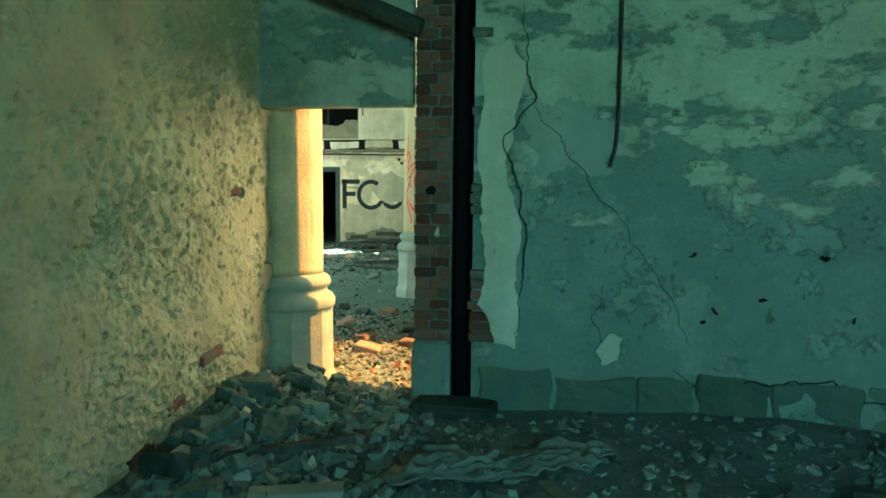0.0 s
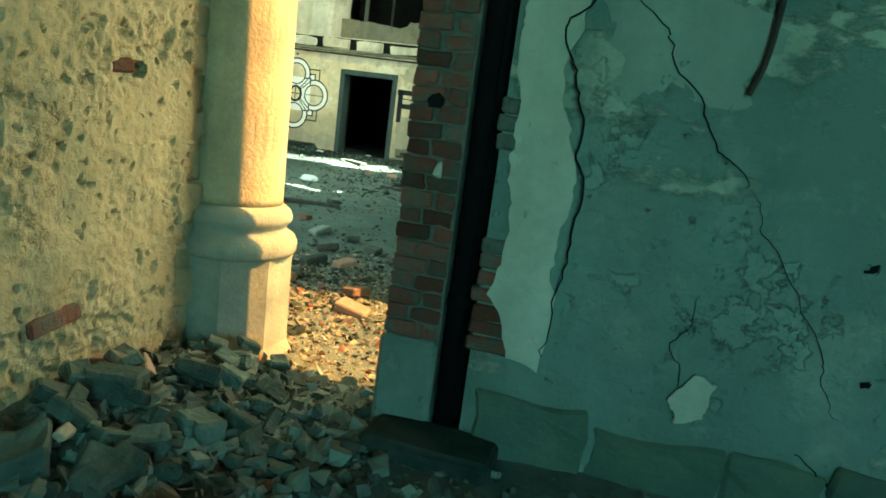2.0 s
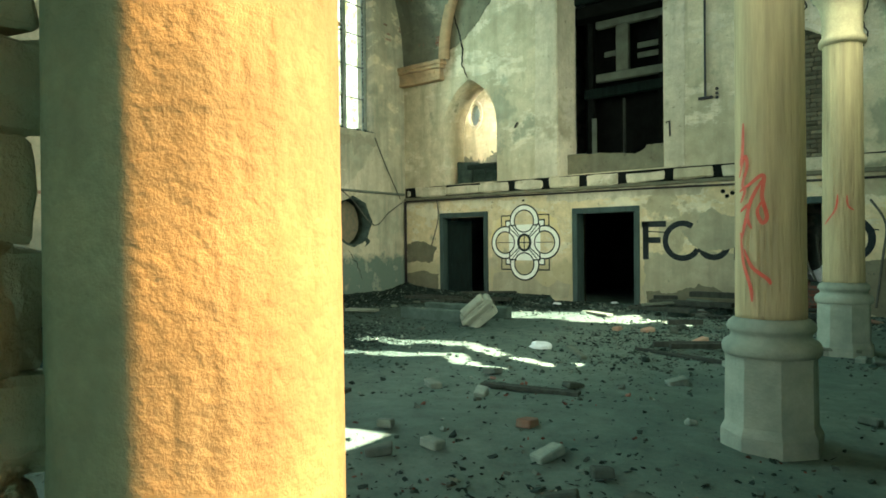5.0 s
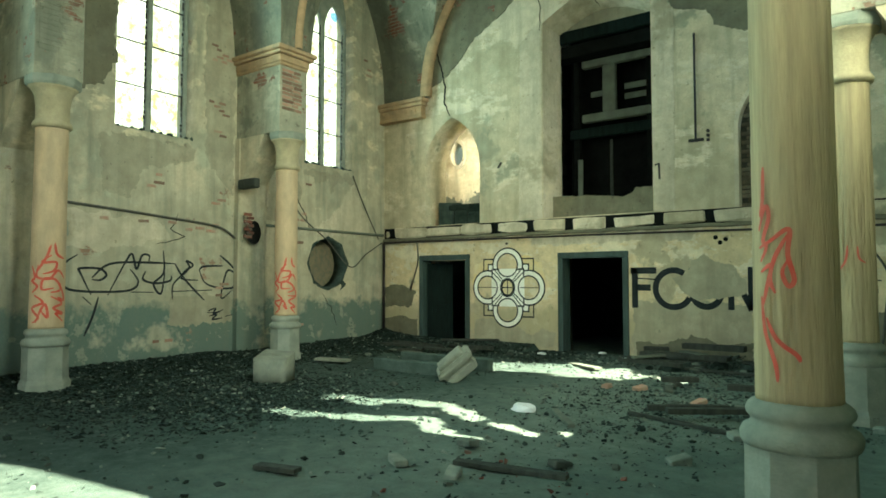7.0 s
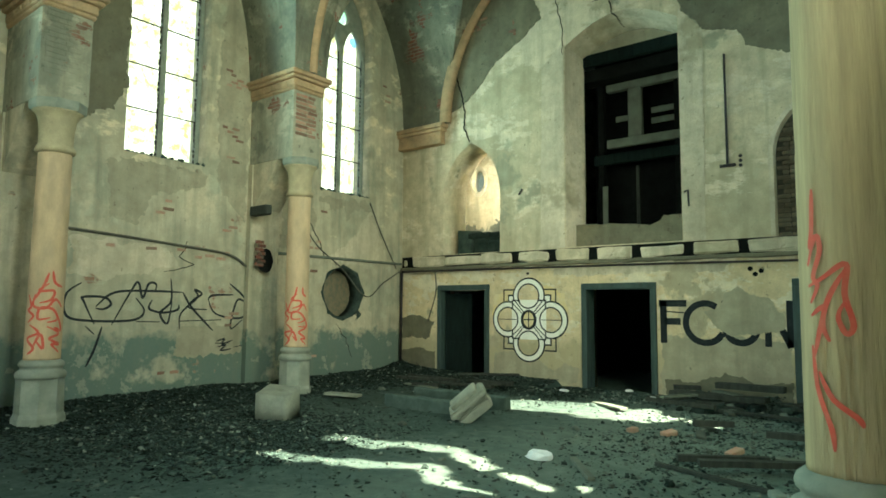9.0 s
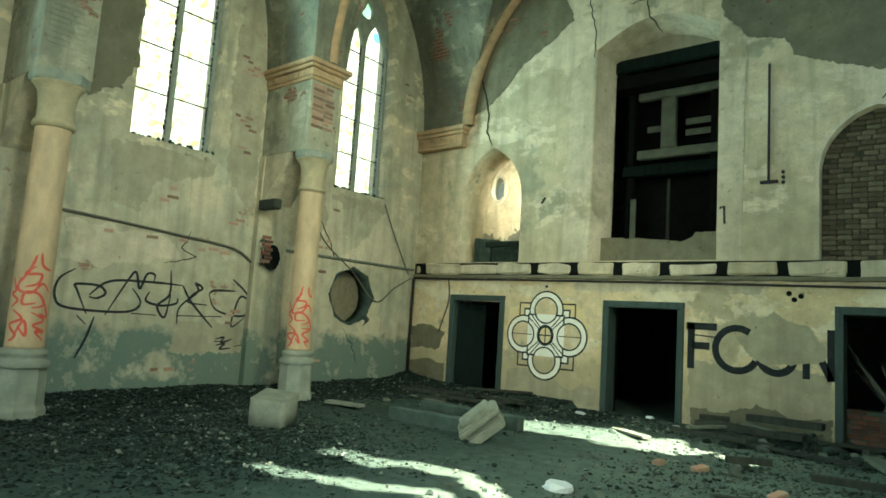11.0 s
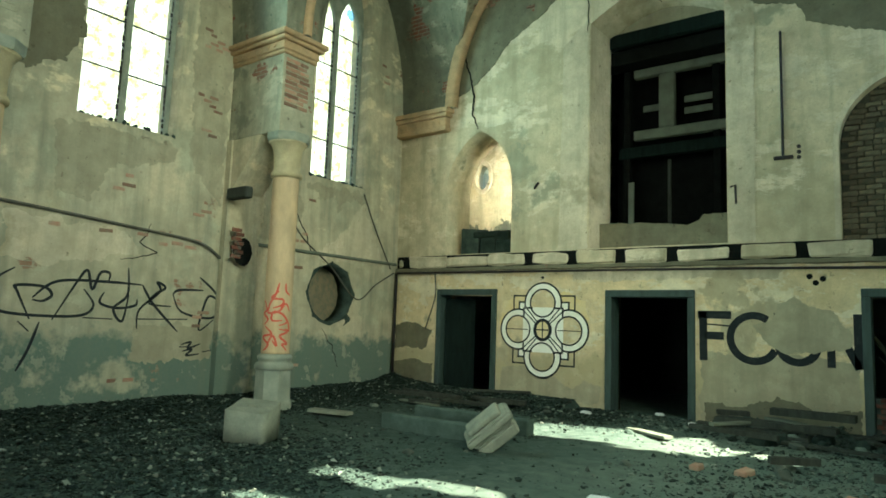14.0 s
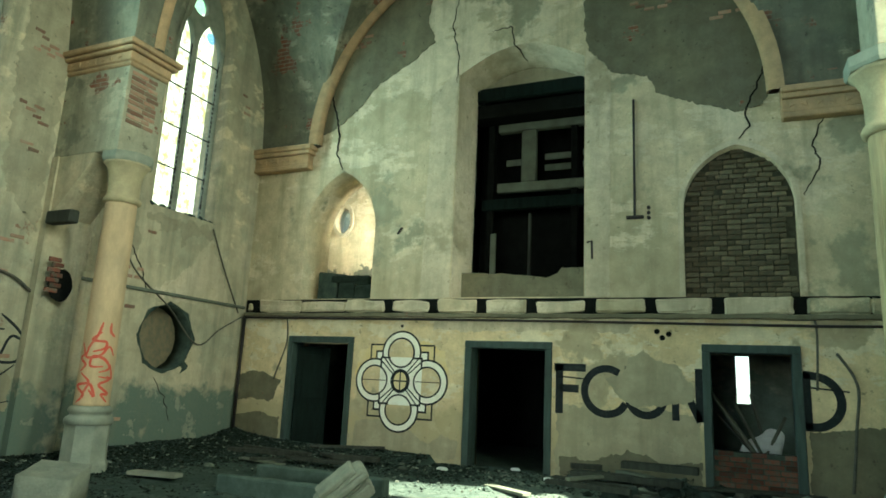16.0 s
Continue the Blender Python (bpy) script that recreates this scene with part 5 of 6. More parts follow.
def wall_cables():
    t = thing("wall_cable", "dusty cable sagging along the side wall above the graffiti", "cable")
    part("cable", tube(bmesh.new(), spline([(XL + 0.03, 8.8, 2.98), (XL + 0.03, 10.0, 2.94), (XL + 0.03, 11.8, 2.82), (XL + 0.04, 12.9, 2.72), (XL + 0.04, 13.35, 2.5), (XL + 0.04, 13.6, 2.42)]), 0.025, 6), M_CABLE, t)
    t = thing("wall_cable", "thin cable drooping down to the round niche", "cable")
    part("cable", tube(bmesh.new(), spline([(XL + 0.08, 14.5, 4.1), (XL + 0.03, 15.1, 3.2), (XL + 0.03, 16.0, 2.6), (XL + 0.05, 16.8, 1.95), (XL + 0.04, 17.4, 2.3), (XL + 0.05, 18.0, 2.62)]), 0.014, 6), M_CABLE, t)
    t = thing("wall_cable", "thin cable running down beside the window", "cable")
    part("cable", tube(bmesh.new(), spline([(XL + 0.03, 16.9, 4.3), (XL + 0.03, 17.3, 3.6), (XL + 0.03, 17.9, 2.7)]), 0.014, 6), M_CABLE, t)
    t = thing("wall_rail", "thin brown ledge strip along the side wall", "ledge")
    part("strip", roughen(new_box(XL, XL + 0.05, 14.1, 18.1, 2.80, 2.86, bevel=0.01), 0.006, 5), M_WOOD_PALE, t)
    t = thing("iron_bracket", "dark iron stub projecting beside a column", "bracket")
    part("stub", new_box(XL + 0.2, XL + 0.75, 13.26, 13.42, 3.52, 3.72, bevel=0.02), M_WOOD, t)
    hole = part("wall_hole", turned(outline_mesh([ragged(circle(13.62, 2.62, 0.20, 14, 0.24), 0.04)], 0.02), ALONG_Y @ Matrix.Identity(4)), M_DARK, wall_left, "dark broken hole in the wall")
    hole.location = (XL + 0.305, 0, 0)
    for k in range(7):
        part("brick", turned(new_box(0, 0.03, 13.36 + (k % 2) * 0.06, 13.56 + (k % 2) * 0.05, 2.5 + k * 0.078, 2.565 + k * 0.078, bevel=0.006), Matrix.Translation((XL + 0.295, 0, 0))), M_BRICK, wall_left)
    crack([(12.05, 2.9), (11.9, 2.6), (12.2, 2.45), (11.6, 2.3)], wall_left, on_left, 0.03)
    crack([(15.0, 3.6), (15.3, 3.2), (15.5, 2.8)], wall_left, on_left, 0.05)
    crack([(15.9, 1.3), (16.2, 0.9), (16.4, 0.5)], wall_left, on_left, 0.03)


wall_cables()


def side_patch(loop, material, label, depth=0.003):
    bm = turned(outline_mesh([ragged(loop, 0.10, 2.2, 26)], depth), ALONG_Y)
    bmesh.ops.translate(bm, verts=bm.verts, vec=(XL + depth, 0, 0))
    part("plaster_patch", bm, material, wall_left, label)


for wy in WINDOW_Y[1:]:
    side_patch([(wy - 0.85, 4.28), (wy + 0.85, 4.28), (wy + 0.8, 4.05), (wy + 0.3, 4.1), (wy + 0.05, 3.75), (wy - 0.1, 4.08), (wy - 0.45, 3.92), (wy - 0.55, 4.1), (wy - 0.82, 4.12)], M_SIDE_GREY, "damp dark streaks under the sill", 0.005)
side_patch([(11.9, 0.72), (13.3, 0.75), (13.3, 1.25), (12.6, 1.34), (11.9, 1.3)], M_SIDE_GREY, "grey repainted patch")
side_patch([(10.0, 2.2), (10.5, 2.12), (11.3, 2.3), (12.0, 2.4), (11.6, 2.78), (10.0, 2.82)], M_JAMB, "pale worn plaster")
side_patch([(10.5, 4.2), (10.6, 3.2), (11.1, 3.1), (11.3, 3.7), (12.4, 4.0), (12.3, 4.28)], M_SIDE_GREY, "bare grey render under the window")
side_patch([(12.7, 4.0), (13.3, 3.4), (13.35, 7.5), (12.75, 8.5), (12.55, 6.0)], M_SIDE_GREY, "bare grey render beside the window")
side_patch([(14.2, 3.0), (14.9, 2.9), (15.2, 3.6), (15.0, 4.2), (14.3, 4.3)], M_SIDE_GREY, "bare grey render")
side_patch([(10.0, 7.6), (10.73, 7.6), (10.74, 5.6), (10.6, 5.25), (10.35, 5.0), (10.05, 4.85), (9.75, 5.1), (9.7, 7.4)], M_FAR_GREY, "dark ragged patch beside the window")
side_patch([(15.5, 2.8), (16.2, 3.2), (16.9, 4.1), (17.6, 3.0), (17.4, 2.75), (16.4, 2.72)], M_JAMB, "pale worn plaster")


def brick_field(place, spots, parent, seed):
    rng = random.Random(seed)
    for u, v, cols, rows in spots:
        for r in range(rows):
            for c_ in range(cols):
                if rng.random() < 0.58:
                    continue
                w = rng.uniform(0.11, 0.23)
                uu, vv = u + c_ * 0.25 + (0.12 if r % 2 else 0) + rng.uniform(-0.02, 0.02), v + r * 0.077
                bm = roughen(new_box(-w / 2, w / 2, -0.012, 0.012, -0.03, 0.03, bevel=0.008), 0.008, 11, uu * 3 + vv)
                part("brick", turned(bm, place(uu, vv)), M_BRICK_DUSTY, parent)


left_place = lambda u, v: Matrix.Translation((XL - 0.004, u, v)) @ pose(0, 0, 0, 0, 0, 90)
gable_place = lambda u, v: Matrix.Translation((u, YF - 0.016, v))
brick_field(left_place, [(12.75, 5.0, 2, 5), (12.8, 6.2, 2, 6), (12.9, 4.55, 1, 3), (11.5, 3.4, 1, 4), (13.1, 2.6, 2, 2), (12.3, 2.62, 3, 1), (14.9, 2.95, 2, 4), (13.0, 1.3, 1, 4), (11.4, 0.45, 3, 1), (14.6, 0.5, 3, 2), (15.2, 3.9, 2, 1), (17.4, 7.0, 1, 7), (8.6, 2.3, 2, 3), (10.6, 2.72, 5, 1), (11.8, 2.66, 5, 2), (11.3, 3.8, 1, 3), (14.9, 2.5, 3, 1), (12.9, 3.2, 1, 4)], wall_left, 3)
brick_field(gable_place, [(-10.9, 7.6, 2, 2), (-10.3, 8.3, 3, 3), (-11.0, 8.6, 2, 4), (-5.0, 8.3, 3, 3), (-4.2, 8.6, 3, 4), (-3.6, 7.9, 2, 2), (-2.2, 5.6, 2, 1), (-2.3, 6.6, 2, 8)], gable, 4)

for pr in piers_left[-2:]:
    y = pr.bound_box[0][1] + 0.34
    for k in range(13):
        w = 0.30 if k % 2 else 0.26
        cut = 0.10 * (noise.noise(Vector((k * 0.45, y, 2.0))) + noise.noise(Vector((k * 1.3, y, 5.0))))
        if k in (0, 12) and y > 10:
            continue
        part("brick", roughen(new_box(COL_L + 0.142, COL_L + 0.160, y - 0.28, y - 0.28 + w, 5.0 + k * 0.078, 5.062 + k * 0.078, bevel=0.005), 0.004, 9, k), M_BRICK_DUSTY if y > 10 else M_PIER, pr)
        part("brick", roughen(new_box(COL_L + 0.142, COL_L + 0.158, y - 0.28 + w + 0.012, y + 0.22 + cut, 5.0 + k * 0.078, 5.062 + k * 0.078, bevel=0.005), 0.004, 9, k + 40), M_BRICK_DUSTY if y > 10 else M_PIER, pr)


# bare and damp patches low on the gable wall, one coat over another
DAMP = (
    ([(-6.36, 0.05), (-4.08, 0.05), (-4.08, 1.10), (-4.5, 1.16), (-5.0, 1.2), (-5.6, 1.14), (-6.36, 1.2)], M_BARE_LOW, "worn tan plaster"),
    ([(-2.6, 0.05), (-1.0, 0.05), (-1.0, 1.05), (-1.8, 1.1), (-2.6, 1.0)], M_FAR_GREY, "damp grey plaster"),
    ([(-10.35, 0.1), (-8.2, 0.1), (-8.15, 0.42), (-8.5, 0.5), (-8.75, 0.35), (-9.2, 0.62), (-9.8, 0.72), (-10.3, 0.66)], M_BARE_LOW, "bare damp render"),
    ([(-8.75, 2.42), (-7.6, 2.40), (-6.2, 2.44), (-5.2, 2.4), (-5.0, 2.6), (-8.7, 2.6)], M_JAMB, "pale worn plaster"),
    ([(-13.2, 0.9), (-12.3, 0.95), (-12.1, 1.35), (-12.7, 1.5), (-13.2, 1.45)], M_FAR_GREY, "bare damp grey render"),
    ([(-13.2, 0.05), (-12.1, 0.05), (-12.1, 0.55), (-12.6, 0.7), (-13.2, 0.6)], M_FAR_GREY, "bare damp grey render"),
    ([(-6.3, 0.05), (-4.1, 0.05), (-4.05, 0.45), (-4.6, 0.36), (-5.2, 0.5), (-5.7, 0.34), (-6.3, 0.32)], M_FAR_GREY, "bare damp grey render"))
for k, (loop, mat, lab) in enumerate(DAMP):
    patch("damp_patch", loop, YF + 0.009, mat, gable, lab, 0.0105 + 0.0012 * k, 0.06, 34)


# ---- the annex in which the walk begins ----
def annex_left_wall():
    structure(link("wall_annex_left", new_box(-2.77, -2.30, -8.3, 4.50, -0.4, 11.4), M_ANNEX_L), "thick ochre plastered partition wall")
    verts, faces = [], []
    ny, nz = 330, 300
    for j in range(nz + 1):
        for i in range(ny + 1):
            y, z = 0.58 + 3.96 * i / ny, -0.1 + 3.62 * j / nz
            p = Vector((0, y, z))
            d = 0.022 * noise.noise(p * 1.7) + 0.016 * noise.noise(p * 6) + (0.024 * noise.noise(p * 17) + 0.018 * noise.noise(p * 34)) * (0.5 + noise.noise(p * 2.2))
            near = max(0.0, min(1.0, (y - 1.6) / 1.5))
            c = noise.noise(p * 4.3 + Vector((7, 0, 0)))
            c += 0.35 * noise.noise(p * 13) + 0.22 * noise.noise(p * 27)
            d -= 0.018 * near * max(0.0, min(1.0, (c - 0.46) * 5))
            d -= 0.024 * max(0.0, min(1.0, (noise.noise(p * 15 + Vector((0, 3, 1))) + 0.5 * noise.noise(p * 33) + 0.5 * noise.noise(p * 2.0) - 0.40) * 5)) * (0.3 + 0.7 * near)
            d -= 0.05 * max(0.0, (y - 4.40) / 0.14) ** 2 * (0.5 + noise.noise(Vector((3, 0, z * 5))))
            if math.hypot(y - 4.11, (z - 1.42) * 1.4) < 0.045:
                d -= 0.07
            verts.append((-2.268 + d, y, z))
    for j in range(nz):
        for i in range(ny):
            a = j * (ny + 1) + i
            faces.append((a, a + 1, a + ny + 2, a + ny + 1))
    me = bpy.data.meshes.new("rough_plaster")
    me.from_pydata(verts, [], faces)
    me.materials.append(M_ANNEX_L)
    wall = structure(new("wall_annex_plaster", me), "rough ochre plaster full of pits and cracks")
    rng = random.Random(4)
    z = 0.1
    while z < 3.4:
        h = rng.uniform(0.09, 0.2)
        bm = new_box(-2.56, -2.272 + rng.uniform(-0.02, 0.015), 4.40, 4.555 + rng.uniform(0, 0.05), z, z + h - 0.006, bevel=0.010)
        bmesh.ops.subdivide_edges(bm, edges=bm.edges, cuts=3, use_grid_fill=True)
        part("quoin_stone", roughen(roughen(bm, 0.022, 9, z), 0.010, 30, z), M_ANNEX_L, wall, "")
        z += h
    for y, z, w, h, a in ((3.72, 0.45, 0.24, 0.075, 8), (3.05, 0.10, 0.2, 0.08, 14), (4.02, 1.43, 0.13, 0.05, 4), (3.35, 0.26, 0.18, 0.06, 12)):
        bm = roughen(new_box(-0.02, 0.022, -w / 2, w / 2, -h / 2, h / 2, bevel=0.012), 0.01, 12, y)
        part("brick", turned(bm, Matrix.Translation((-2.276, y, z)) @ pose(0, 0, 0, a)), M_BRICK, wall, "exposed red brick in the plaster")


annex_left_wall()


def annex_cross_wall():
    wall = structure(link("wall_annex_cross", roughen(new_box(-0.79, 5.2, 4.39, 4.69, -0.4, 3.6), 0.0, 1), M_ANNEX_R), "dark green-grey flaking plaster wall")
    core = part("brick_core", new_box(-1.168, -0.93, 4.386, 4.69, -0.2, 3.6), M_MORTAR, wall, "crumbling lime mortar")
    # The back of the chase is coloured near-black for its deep shade.
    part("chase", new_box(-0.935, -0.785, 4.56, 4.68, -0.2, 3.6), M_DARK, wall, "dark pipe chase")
    part("upper_wall", new_box(-2.77, XR + 0.3, 4.30, 4.50, 3.5, 11.4), M_NAVE, wall)
    rng = random.Random(9)
    z, row = 0.46, 0
    while z < 3.45:
        spans = ((-1.178, -1.075), (-1.066, -0.935)) if row % 2 else ((-1.178, -1.030), (-1.021, -0.935))
        for a, b in spans:
            bm = new_box(a + rng.uniform(0, 0.008), b - rng.uniform(0, 0.008), 4.372 + rng.uniform(-0.006, 0.012), 4.62, z, z + 0.061 + rng.uniform(-0.003, 0.003), bevel=0.005)
            bmesh.ops.subdivide_edges(bm, edges=[e for e in bm.edges if e.calc_length() > 0.05], cuts=2)
            part("brick", roughen(roughen(bm, 0.010, 15, z * 3 + a), 0.006, 40, z), M_BRICK, core)
        if z < 0.86 or rng.random() < 0.25:
            w = rng.uniform(0.0, 0.10) + (0.06 if z < 0.75 else 0)
            bm = new_box(-0.80 - rng.uniform(0, 0.02), -0.73 + w, 4.372 + rng.uniform(-0.004, 0.012), 4.5, z, z + 0.060, bevel=0.008)
            bmesh.ops.subdivide_edges(bm, edges=[e for e in bm.edges if e.calc_length() > 0.05], cuts=2)
            part("brick", roughen(bm, 0.010, 14, z * 7), M_BRICK if z < 0.86 else M_MORTAR, core)
        z += 0.070
        row += 1
    part("mortar_lump", roughen(turned(lathe(bmesh.new(), [(0.003, -0.034), (0.013, -0.026), (0.019, -0.008), (0.017, 0.012), (0.010, 0.026), (0.003, 0.032)], 0, 0, 12), pose(-1.02, 4.372, 1.175)), 0.018, 22), M_PALE_COAT, core, "pale lump of mortar")
    part("hole", turned(outline_mesh([ragged(circle(-1.07, 1.445, 0.034, 14), 0.016, 5, 120)], 0.01), Matrix.Translation((0, 4.358, 0))), M_DARK, core, "dark round hole")
    part("plaster_foot", roughen(new_box(-1.19, -0.93, 4.36, 4.70, -0.1, 0.45, bevel=0.02), 0.015, 5), M_ANNEX_R, wall)
    patch("plaster_coat", [(-0.70, 2.35), (-0.76, 1.9), (-0.735, 1.2), (-0.70, 0.85), (-0.74, 0.72), (-0.62, 0.46), (-0.50, 0.42), (-0.50, 0.9), (-0.47, 1.25), (-0.58, 1.6), (-0.50, 1.9), (-0.46, 2.2), (-0.56, 2.4)], 4.39, M_PALE_COAT, wall, "pale upper plaster coat with a broken edge", 0.028, 0.035)
    patch("pale_flake", [(-0.44, 1.98), (-0.1, 2.02), (0.12, 1.80), (0.10, 1.60), (-0.12, 1.52), (-0.40, 1.56)], 4.390, M_WASH, wall, "pale worn whitewash on the plaster", 0.004, 0.11, 50)
    on_cross = lambda u, v: Vector((u, 4.381, v))
    crack([(-0.50, 2.6), (-0.46, 2.3), (-0.40, 2.05), (-0.60, 1.75), (-0.50, 1.5), (-0.44, 1.2), (-0.47, 0.85), (-0.49, 0.5)], wall, lambda u, v: Vector((u, 4.358, v)), 0.014)
    crack([(-0.42, 1.98), (-0.2, 1.72), (0.02, 1.4), (0.12, 1.28)], wall, on_cross, 0.009)
    crack([(0.12, 1.28), (0.28, 1.05), (0.5, 0.72), (0.6, 0.5)], wall, on_cross, 0.006)
    crack([(0.05, 0.85), (0.0, 0.6), (0.12, 0.35)], wall, on_cross, 0.007)
    crack([(0.5, 0.32), (0.62, 0.22), (0.9, 0.28), (1.4, 0.32), (1.55, 0.2), (2.1, 0.24)], wall, on_cross, 0.016)
    for x, z, w, h in ((0.09, 0.45, 0.16, 0.17),):
        patch("white_lump", [(x - w / 2, z), (x, z + h / 2), (x + w / 2, z + h * 0.3), (x + w * 0.4, z - h / 2), (x - w * 0.2, z - h * 0.6)], 4.385, M_PALE_COAT, wall, "whitish lump of gypsum", 0.02, 0.035, 90)
    for x, z in ((0.72, 0.72), (0.66, 0.66), (1.32, 1.06), (0.58, 1.05), (0.98, 0.80), (1.5, 0.7), (1.8, 0.66)):
        part("pit", turned(outline_mesh([ragged(circle(x, z, 0.018, 9, 0.016), 0.03, 9)], 0.01), Matrix.Translation((0, 4.378, 0))), M_DARK, wall)
    x = -0.74
    rng = random.Random(12)
    while x < 4.6:
        w = rng.uniform(0.36, 0.62)
        bm = new_box(x, x + w - 0.012, 4.375, 4.47, 0.0, rng.uniform(0.24, 0.33), bevel=0.016)
        bmesh.ops.subdivide_edges(bm, edges=bm.edges, cuts=4, use_grid_fill=True)
        part("footing_stone", roughen(roughen(bm, 0.035, 4, x), 0.016, 14, x), M_FOOTING, wall, "large mossy footing stone")
        x += w


annex_cross_wall()
structure(link("annex_lintel", roughen(new_box(-2.30, -1.20, 4.40, 4.50, 2.0, 3.55, bevel=0.01), 0.004, 3), M_ANNEX_R), "plastered panel over the passage")
structure(link("annex_ceiling", new_box(-2.3, 5.6, -3.4, 4.40, 3.5, 3.7), M_WOOD), "dark boards over the annex")
structure(link("wall_annex_east", turned(outline_mesh([rect(-3.4, 4.39, -0.4, 3.6), rect(1.0, 2.2, 0.2, 2.4)], 0.4), Matrix.Translation((5.2, 0, 0)) @ ALONG_Y), M_ANNEX_R), "plaster wall with an open doorway")
structure(link("wall_annex_south", turned(outline_mesh([rect(-2.3, 5.2, -0.4, 3.6), rect(0.7, 2.5, 1.2, 3.1)], 0.4), Matrix.Translation((0, -3.4, 0))), M_ANNEX_R), "unseen plaster wall with a window added for the annex lamp")

t = thing("iron_pipe", "dark iron pipe standing in a chase of the brick wall", "pipe")
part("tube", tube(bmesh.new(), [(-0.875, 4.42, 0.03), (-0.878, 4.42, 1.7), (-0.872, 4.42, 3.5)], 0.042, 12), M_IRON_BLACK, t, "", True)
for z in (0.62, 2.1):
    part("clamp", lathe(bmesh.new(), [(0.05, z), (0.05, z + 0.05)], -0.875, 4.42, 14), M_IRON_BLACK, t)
t = thing("fallen_beam", "charred round beam jammed above the passage", "beam")
part("log", roughen(tube(bmesh.new(), [(-2.28, 4.15, 2.93), (-1.7, 4.2, 2.70), (-1.12, 4.26, 2.46)], 0.062, 12), 0.012, 7), M_WOOD, t)
t = thing("iron_rod", "dark bent iron rod hanging on the plaster wall", "rod")
part("rod", tube(bmesh.new(), spline([(0.10, 4.36, 3.4), (0.105, 4.36, 2.4), (0.10, 4.36, 1.8), (0.06, 4.355, 1.6)]), 0.011, 8), M_IRON, t)
t = thing("stone_step", "dark flat stone at the foot of the brick wall", "stone")
bm = new_box(-1.15, -0.60, 4.12, 4.40, -0.05, 0.09, bevel=0.02)
bmesh.ops.subdivide_edges(bm, edges=bm.edges, cuts=2)
part("slab", roughen(bm, 0.02, 4), M_RUBBLE_DARK, t)


def sheet():
    t = thing("plastic_sheet", "crumpled dusty sheet lying on the floor", "sheet")
    n = 48
    bm = bmesh.new()
    grid = []
    for j in range(n + 1):
        row = []
        for i in range(n + 1):
            u, v = i / n - 0.5, j / n - 0.5
            x, y = -0.50 + u * 1.0 + 0.1 * math.sin(v * 5) + 0.08 * noise.noise(Vector((v * 7, u * 3, 2))), 3.45 + v * (0.40 + 0.25 * noise.noise(Vector((u * 4, 3, 1)))) + 0.12 * math.sin(u * 4)
            z = ground_height(x, y) + 0.02 + 0.06 * abs(noise.noise(Vector((u * 6, v * 3, 1)))) + 0.05 * abs(noise.noise(Vector((u * 13 + v * 5, v * 9, 4)))) + 0.02 * abs(math.sin(v * 14 + u * 5))
            row.append(bm.verts.new((x, y, z)))
        grid.append(row)
    for j in range(n):
        for i in range(n):
            bm.faces.new((grid[j][i], grid[j][i + 1], grid[j + 1][i + 1], grid[j + 1][i]))
    ob = part("cloth", bm, M_CLOTH, t, "", True)
    mod = ob.modifiers.new("thickness", "SOLIDIFY")
    mod.thickness = 0.006


sheet()


def plank(x0, y0, x1, y1, w, h, material, label, lift=0.0, group=""):
    t = thing("plank", label, "plank", group)
    a, b = Vector((x0, y0)), Vector((x1, y1))
    m = Matrix.Translation((x0, y0, max(ground_height(x0, y0), ground_height(x1, y1)) + lift)) @ pose(0, 0, 0, 0, 0, math.degrees(math.atan2(y1 - y0, x1 - x0)))
    bm = new_box(0, (b - a).length, -w / 2, w / 2, 0, h, bevel=0.004)
    part("board", turned(roughen(bm, 0.006, 4, x0), m), material, t)


plank(-0.28, 3.32, -0.02, 2.8, 0.07, 0.03, M_WOOD_PALE, "short pale plank on the annex floor")
plank(0.12, 3.15, 0.75, 2.95, 0.10, 0.03, M_WOOD_PALE, "pale plank lying on the annex floor")
plank(1.15, 3.45, 2.3, 2.95, 0.07, 0.05, M_WOOD, "dark batten lying on the annex floor")
plank(-1.9, 3.1, -1.3, 3.5, 0.05, 0.04, M_WOOD, "dark thin batten among rubble")
plank(-1.6, 2.85, -1.2, 3.0, 0.11, 0.05, M_BLOCK, "pale broken board among rubble")
plank(-4.9, 9.6, -3.9, 9.75, 0.10, 0.04, M_WOOD, "dark plank lying on the dirt floor")
plank(-6.2, 8.5, -5.8, 8.6, 0.12, 0.04, M_WOOD, "short dark plank on the dirt floor")
plank(-4.4, 12.5, -3.0, 12.0, 0.06, 0.04, M_WOOD, "thin dark batten on the dirt floor")
plank(-5.9, 17.35, -4.3, 17.25, 0.30, 0.08, M_WOOD, "broad dark board beside the gable wall", 0.12)
plank(-5.2, 17.65, -4.1, 17.6, 0.22, 0.10, M_WOOD, "broad dark board beside the gable wall", 0.22)
plank(-4.9, 16.7, -3.5, 16.5, 0.14, 0.04, M_WOOD, "dark plank on rubble near the gable wall", 0.03)
plank(-6.9, 16.3, -6.2, 15.9, 0.16, 0.04, M_WOOD_PALE, "grey plank on the dirt floor")
plank(-12.0, 17.1, -10.4, 16.9, 0.10, 0.06, M_WOOD, "dark beam end among leaves", 0.05)
plank(-11.3, 16.2, -10.3, 16.0, 0.14, 0.03, M_WOOD_PALE, "pale board among leaves", 0.03)
plank(-11.1, 13.75, -10.4, 13.9, 0.2, 0.05, M_BLOCK, "pale broken slab near a column", 0.04)


